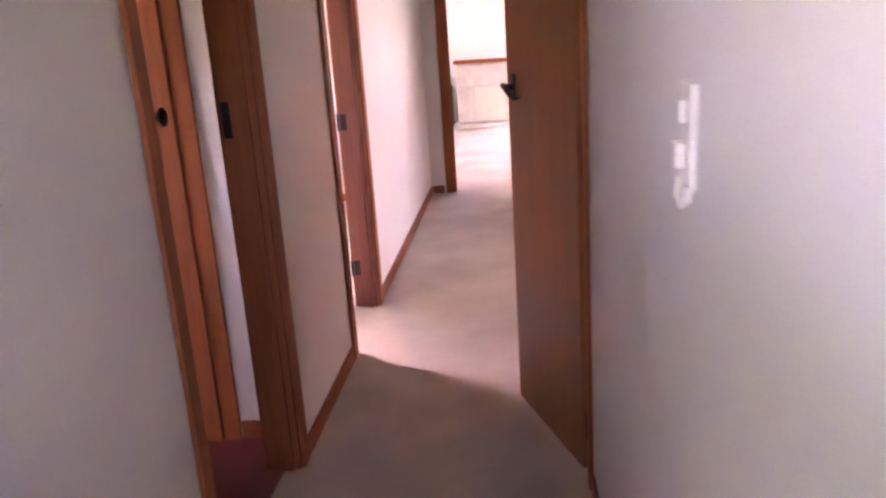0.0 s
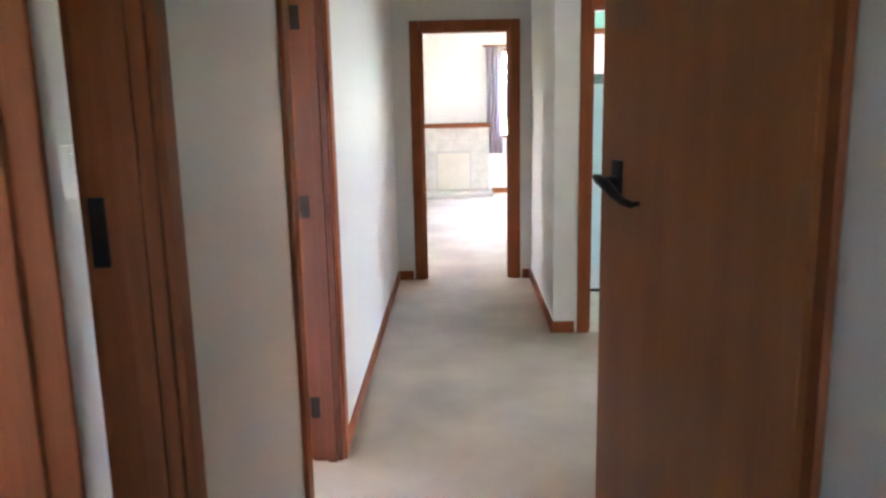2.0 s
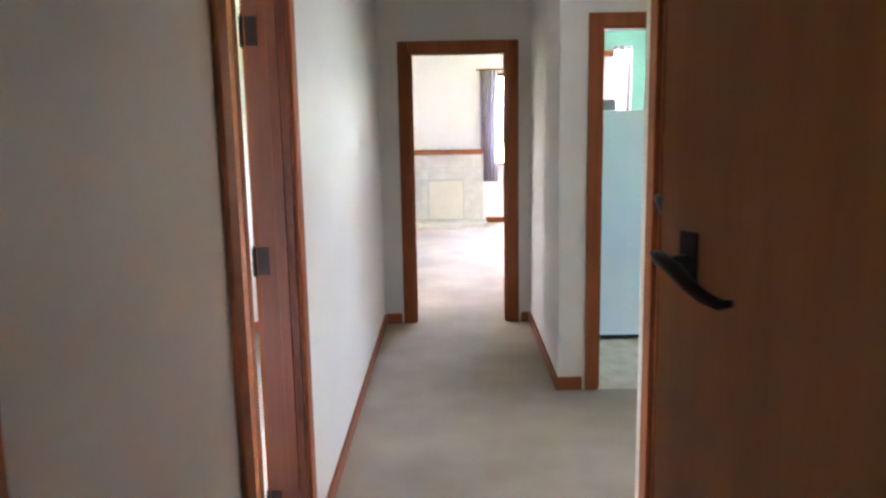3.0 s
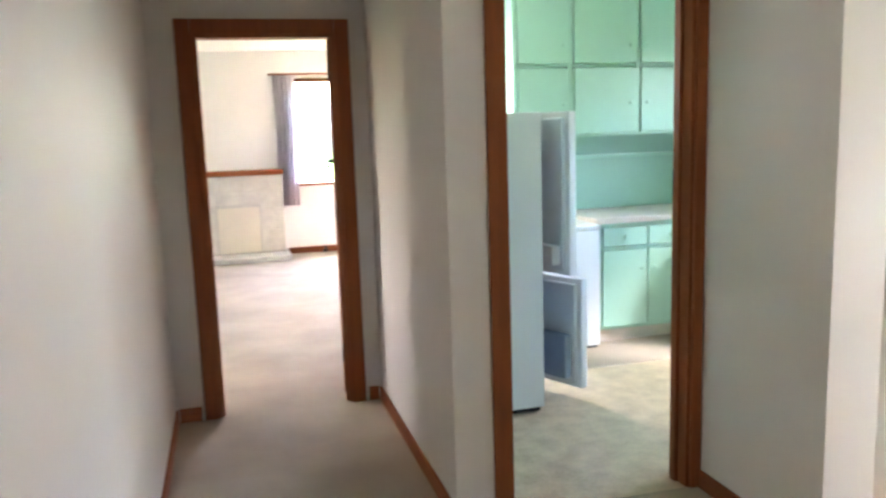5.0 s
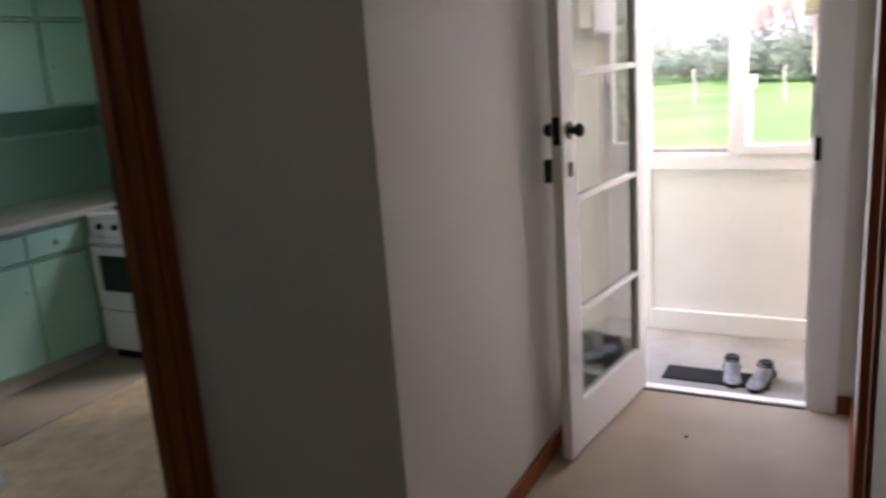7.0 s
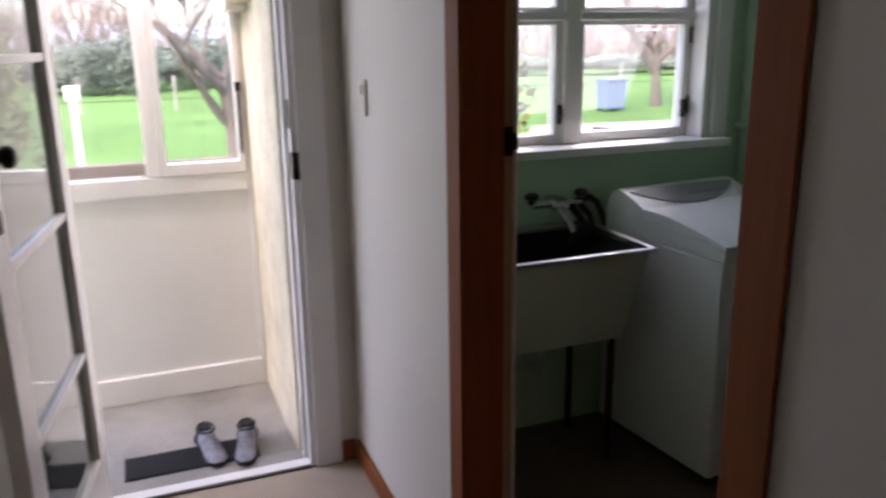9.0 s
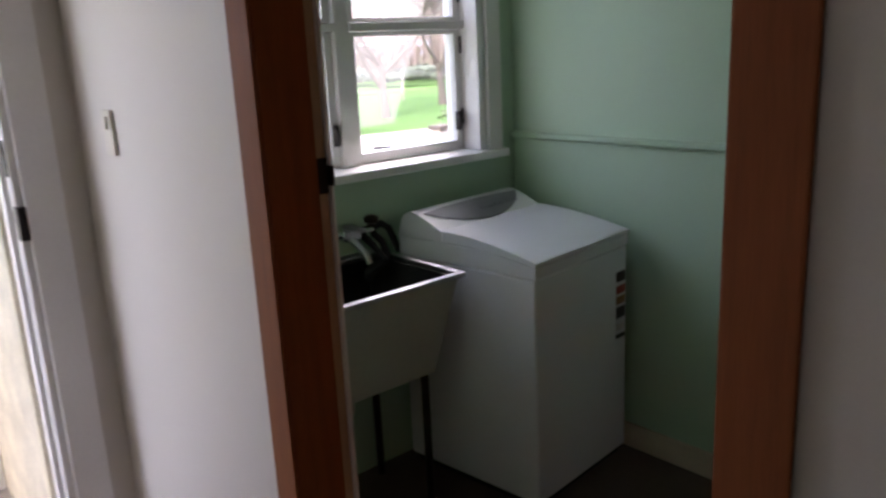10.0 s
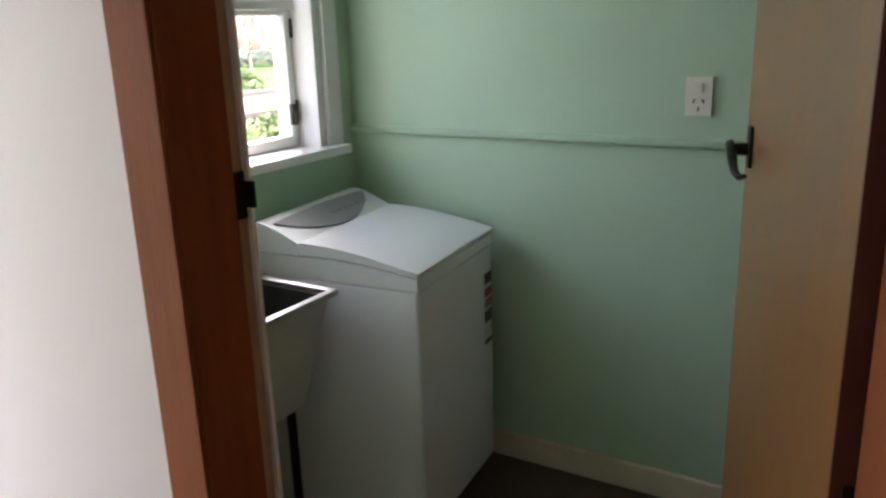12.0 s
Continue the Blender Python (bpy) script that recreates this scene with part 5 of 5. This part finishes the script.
rng = random.Random(11)
nr = np.random.default_rng(11)
quads = []
for k in range(84):
    deg = -80 + k * 1.35
    a = radians(deg)
    near = max(0.0, 1 - abs(deg - 4) / 20)
    d = rng.uniform(44, 50) - 9.5 * near + 0.12 * (deg - 4) * near
    h = rng.uniform(0.65, 1.6) if deg > -22 else rng.uniform(0.25, 0.55)
    n = 2400
    v = nr.normal(size=(n, 3))
    v /= np.linalg.norm(v, axis=1, keepdims=True)
    lumps = 0.82 + 0.16 * np.sin(5 * v[:, 0] + k) + 0.14 * np.sin(7 * v[:, 2] + 2 * k)
    p = np.array((d * math.cos(a), 3 + d * math.sin(a), h * 0.45)) + v * np.array((1.7, 1.7, h)) * (nr.uniform(0.5, 1.05, n) * lumps)[:, None]
    e = nr.normal(size=(n, 3))
    e /= np.linalg.norm(e, axis=1, keepdims=True)
    f = np.cross(e, v)
    size = 0.085 * nr.uniform(0.6, 1.4, n)[:, None]
    quads.append(np.stack((p - e * size, p + f * size * 0.6, p + e * size, p - f * size * 0.6), axis=1))
co = np.concatenate(quads).reshape(-1, 3)
me = bpy.data.meshes.new("hedge_trees")
me.from_pydata(co.tolist(), [], np.arange(len(co)).reshape(-1, 4).tolist())
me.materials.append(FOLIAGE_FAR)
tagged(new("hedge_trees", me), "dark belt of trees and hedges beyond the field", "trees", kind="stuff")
bm = geo()
for k in range(9000):
    a = radians(rng.uniform(-98, 92))
    d = rng.uniform(51, 62)
    h = rng.uniform(1.5, 9.5) * (0.55 + 0.45 * noise.noise(Vector((a * 9, 0, 0))))
    x, y = d * math.cos(a), 3 + d * math.sin(a)
    tip = (x + rng.uniform(-1.2, 1.2), y + rng.uniform(-1.2, 1.2), h)
    q = [(x - 0.06, y - 0.06, max(-0.4, h - 3.0)), (x + 0.06, y + 0.06, max(-0.4, h - 3.0)), tip]
    bm.faces.new([bm.verts.new(c) for c in q])
tagged(solid("bare_woods", bm, TWIG, "grey brown bare winter woods beyond the field", "trees"), kind="stuff")
bm = geo()
for k in range(40):
    a0, a1 = radians(-100 + k * 5), radians(-95 + k * 5)
    h0, h1 = (9 + 5 * noise.noise(Vector((q * 2.2, 5, 0))) for q in (a0, a1))
    bm.faces.new([bm.verts.new(c) for c in ((300 * math.cos(a0), 300 * math.sin(a0), -2), (300 * math.cos(a1), 300 * math.sin(a1), -2), (340 * math.cos(a1), 340 * math.sin(a1), h1), (340 * math.cos(a0), 340 * math.sin(a0), h0))])
bmesh.ops.remove_doubles(bm, verts=bm.verts, dist=0.01)
# the blue-grey hill colour holds the haze of distance
solid("backdrop_hills", bm, material("haze_tinted_hill", (0.16, 0.19, 0.21), 0.95, vary=0.15, scale=0.02, fine=0.3, bump=0), "low hills in the distance, haze put into their blue green colour", "hills", kind="structure", smooth=True)

fe = thing("wire_fence", (30, -2, GZ0), label="low wire fence with grey posts along the field", category="fence")
for k in range(15):
    y = -26 + k * 2.6
    part("post", rod(geo(), (26, y, GZ0 - 0.1), (26, y, GZ0 + 1.05), 0.032, n=8), CONCRETE, fe)
for z in (0.35, 0.65, 1.0):
    part("rail", rod(geo(), (26, -26, GZ0 + z), (26, 10.4, GZ0 + z), 0.008, n=6), BRONZE, fe)
go = thing("goal_post", (50, -30, GZ0), label="white tubular goal posts on the sports field", category="goal")
for y in (-31, -26):
    part("upright", rod(geo(), (44, y, GZ0), (44, y, GZ0 + 2.4), 0.06, n=10), WHITE, go)
part("crossbar", rod(geo(), (44, -31, GZ0 + 2.4), (44, -26, GZ0 + 2.4), 0.06, n=10), WHITE, go)
bn = thing("wheelie_bin", (19.3, -8.2, GZ0), label="blue plastic wheelie bin standing at the verge", category="bin")
bm = geo()
prism(bm, [(-0.26, 0.08), (0.26, 0.08), (0.30, 0.80), (-0.30, 0.80)], "x", -0.28, 0.28)
bm.transform(Matrix.Translation((19.3, -8.2, GZ0)))
part("body", bm, BIN_BLUE, bn)
part("lid", box(geo(), (18.98, -8.54, GZ0 + 0.805), (19.62, -7.88, GZ0 + 0.87), 0.02), BIN_BLUE, bn)
for y in (-8.45, -7.97):
    part("wheel", rod(geo(), (19.5, y - 0.03, GZ0 + 0.1), (19.5, y + 0.03, GZ0 + 0.1), 0.1, n=14), RUBBER, bn)
bm = geo()
box(bm, (8.95, 2.95, GZ0 - 0.05), (9.1, 5.6, GZ0 + 0.81), 0.02)
solid("retaining_wall", bm, material("dark_weathered_timber", (0.085, 0.070, 0.058), 0.9, vary=0.3, scale=4, fine=50, bump=0.6, depth=0.006), "low brown timber retaining wall at the lawn edge", "wall", kind="structure")
bm = geo()
box(bm, (10.57, 4.455, GZ0), (10.63, 4.515, 0.90), 0.006)
box(bm, (10.55, 4.412, 0.88), (10.65, 4.558, 1.035), 0.01)
solid("white_post", bm, WHITE, "white painted post with a square head on the lawn", "post")
for (x0, y0, x1, y1, top) in ((9.0, -2.7, 8.9, -7.0, 0.44), (11.0, -4.9, 10.9, -9.5, 0.50)):
    gw = thing("garden_wall", ((x0 + x1) / 2, (y0 + y1) / 2, GZ0), math.degrees(math.atan2(y1 - y0, x1 - x0)), "low pale block garden wall with a dark coping", "garden wall", "garden walls", kind="structure")
    n = math.hypot(x1 - x0, y1 - y0) / 2
    part("wall", box(geo(), (-n, -0.09, -0.05), (n, 0.09, top - GZ0), 0.01), BLOCK, gw, local=True)
    part("coping", box(geo(), (-n - 0.02, -0.12, top - GZ0 + 0.001), (n + 0.02, 0.12, top - GZ0 + 0.06), 0.01), BARK, gw, "dark weathered coping", local=True)
rng = random.Random(31)
bm = geo()
leaves(bm, (8.8, 2.35, 0.42), (0.22, 0.25, 0.30), 500, 0.05, rng)
leaves(bm, (9.0, 3.1, 0.12), (0.15, 0.2, 0.2), 260, 0.045, rng)
tagged(solid("yellow_plant", bm, material("yellow_petal", (0.55, 0.42, 0.04), 0.7), "small yellow flowering plant by the retaining wall", "plant"), kind="stuff")
bm = geo()
tube(bm, [(2.986, 3.849, 0.003), (2.986 + 0.008, 3.849 + 0.004, 0.006), (2.986 + 0.014, 3.849 - 0.002, 0.003)], [0.003, 0.005, 0.003], 6)
solid("lint", bm, RUBBER, "small dark speck of lint on the lobby carpet", "lint")
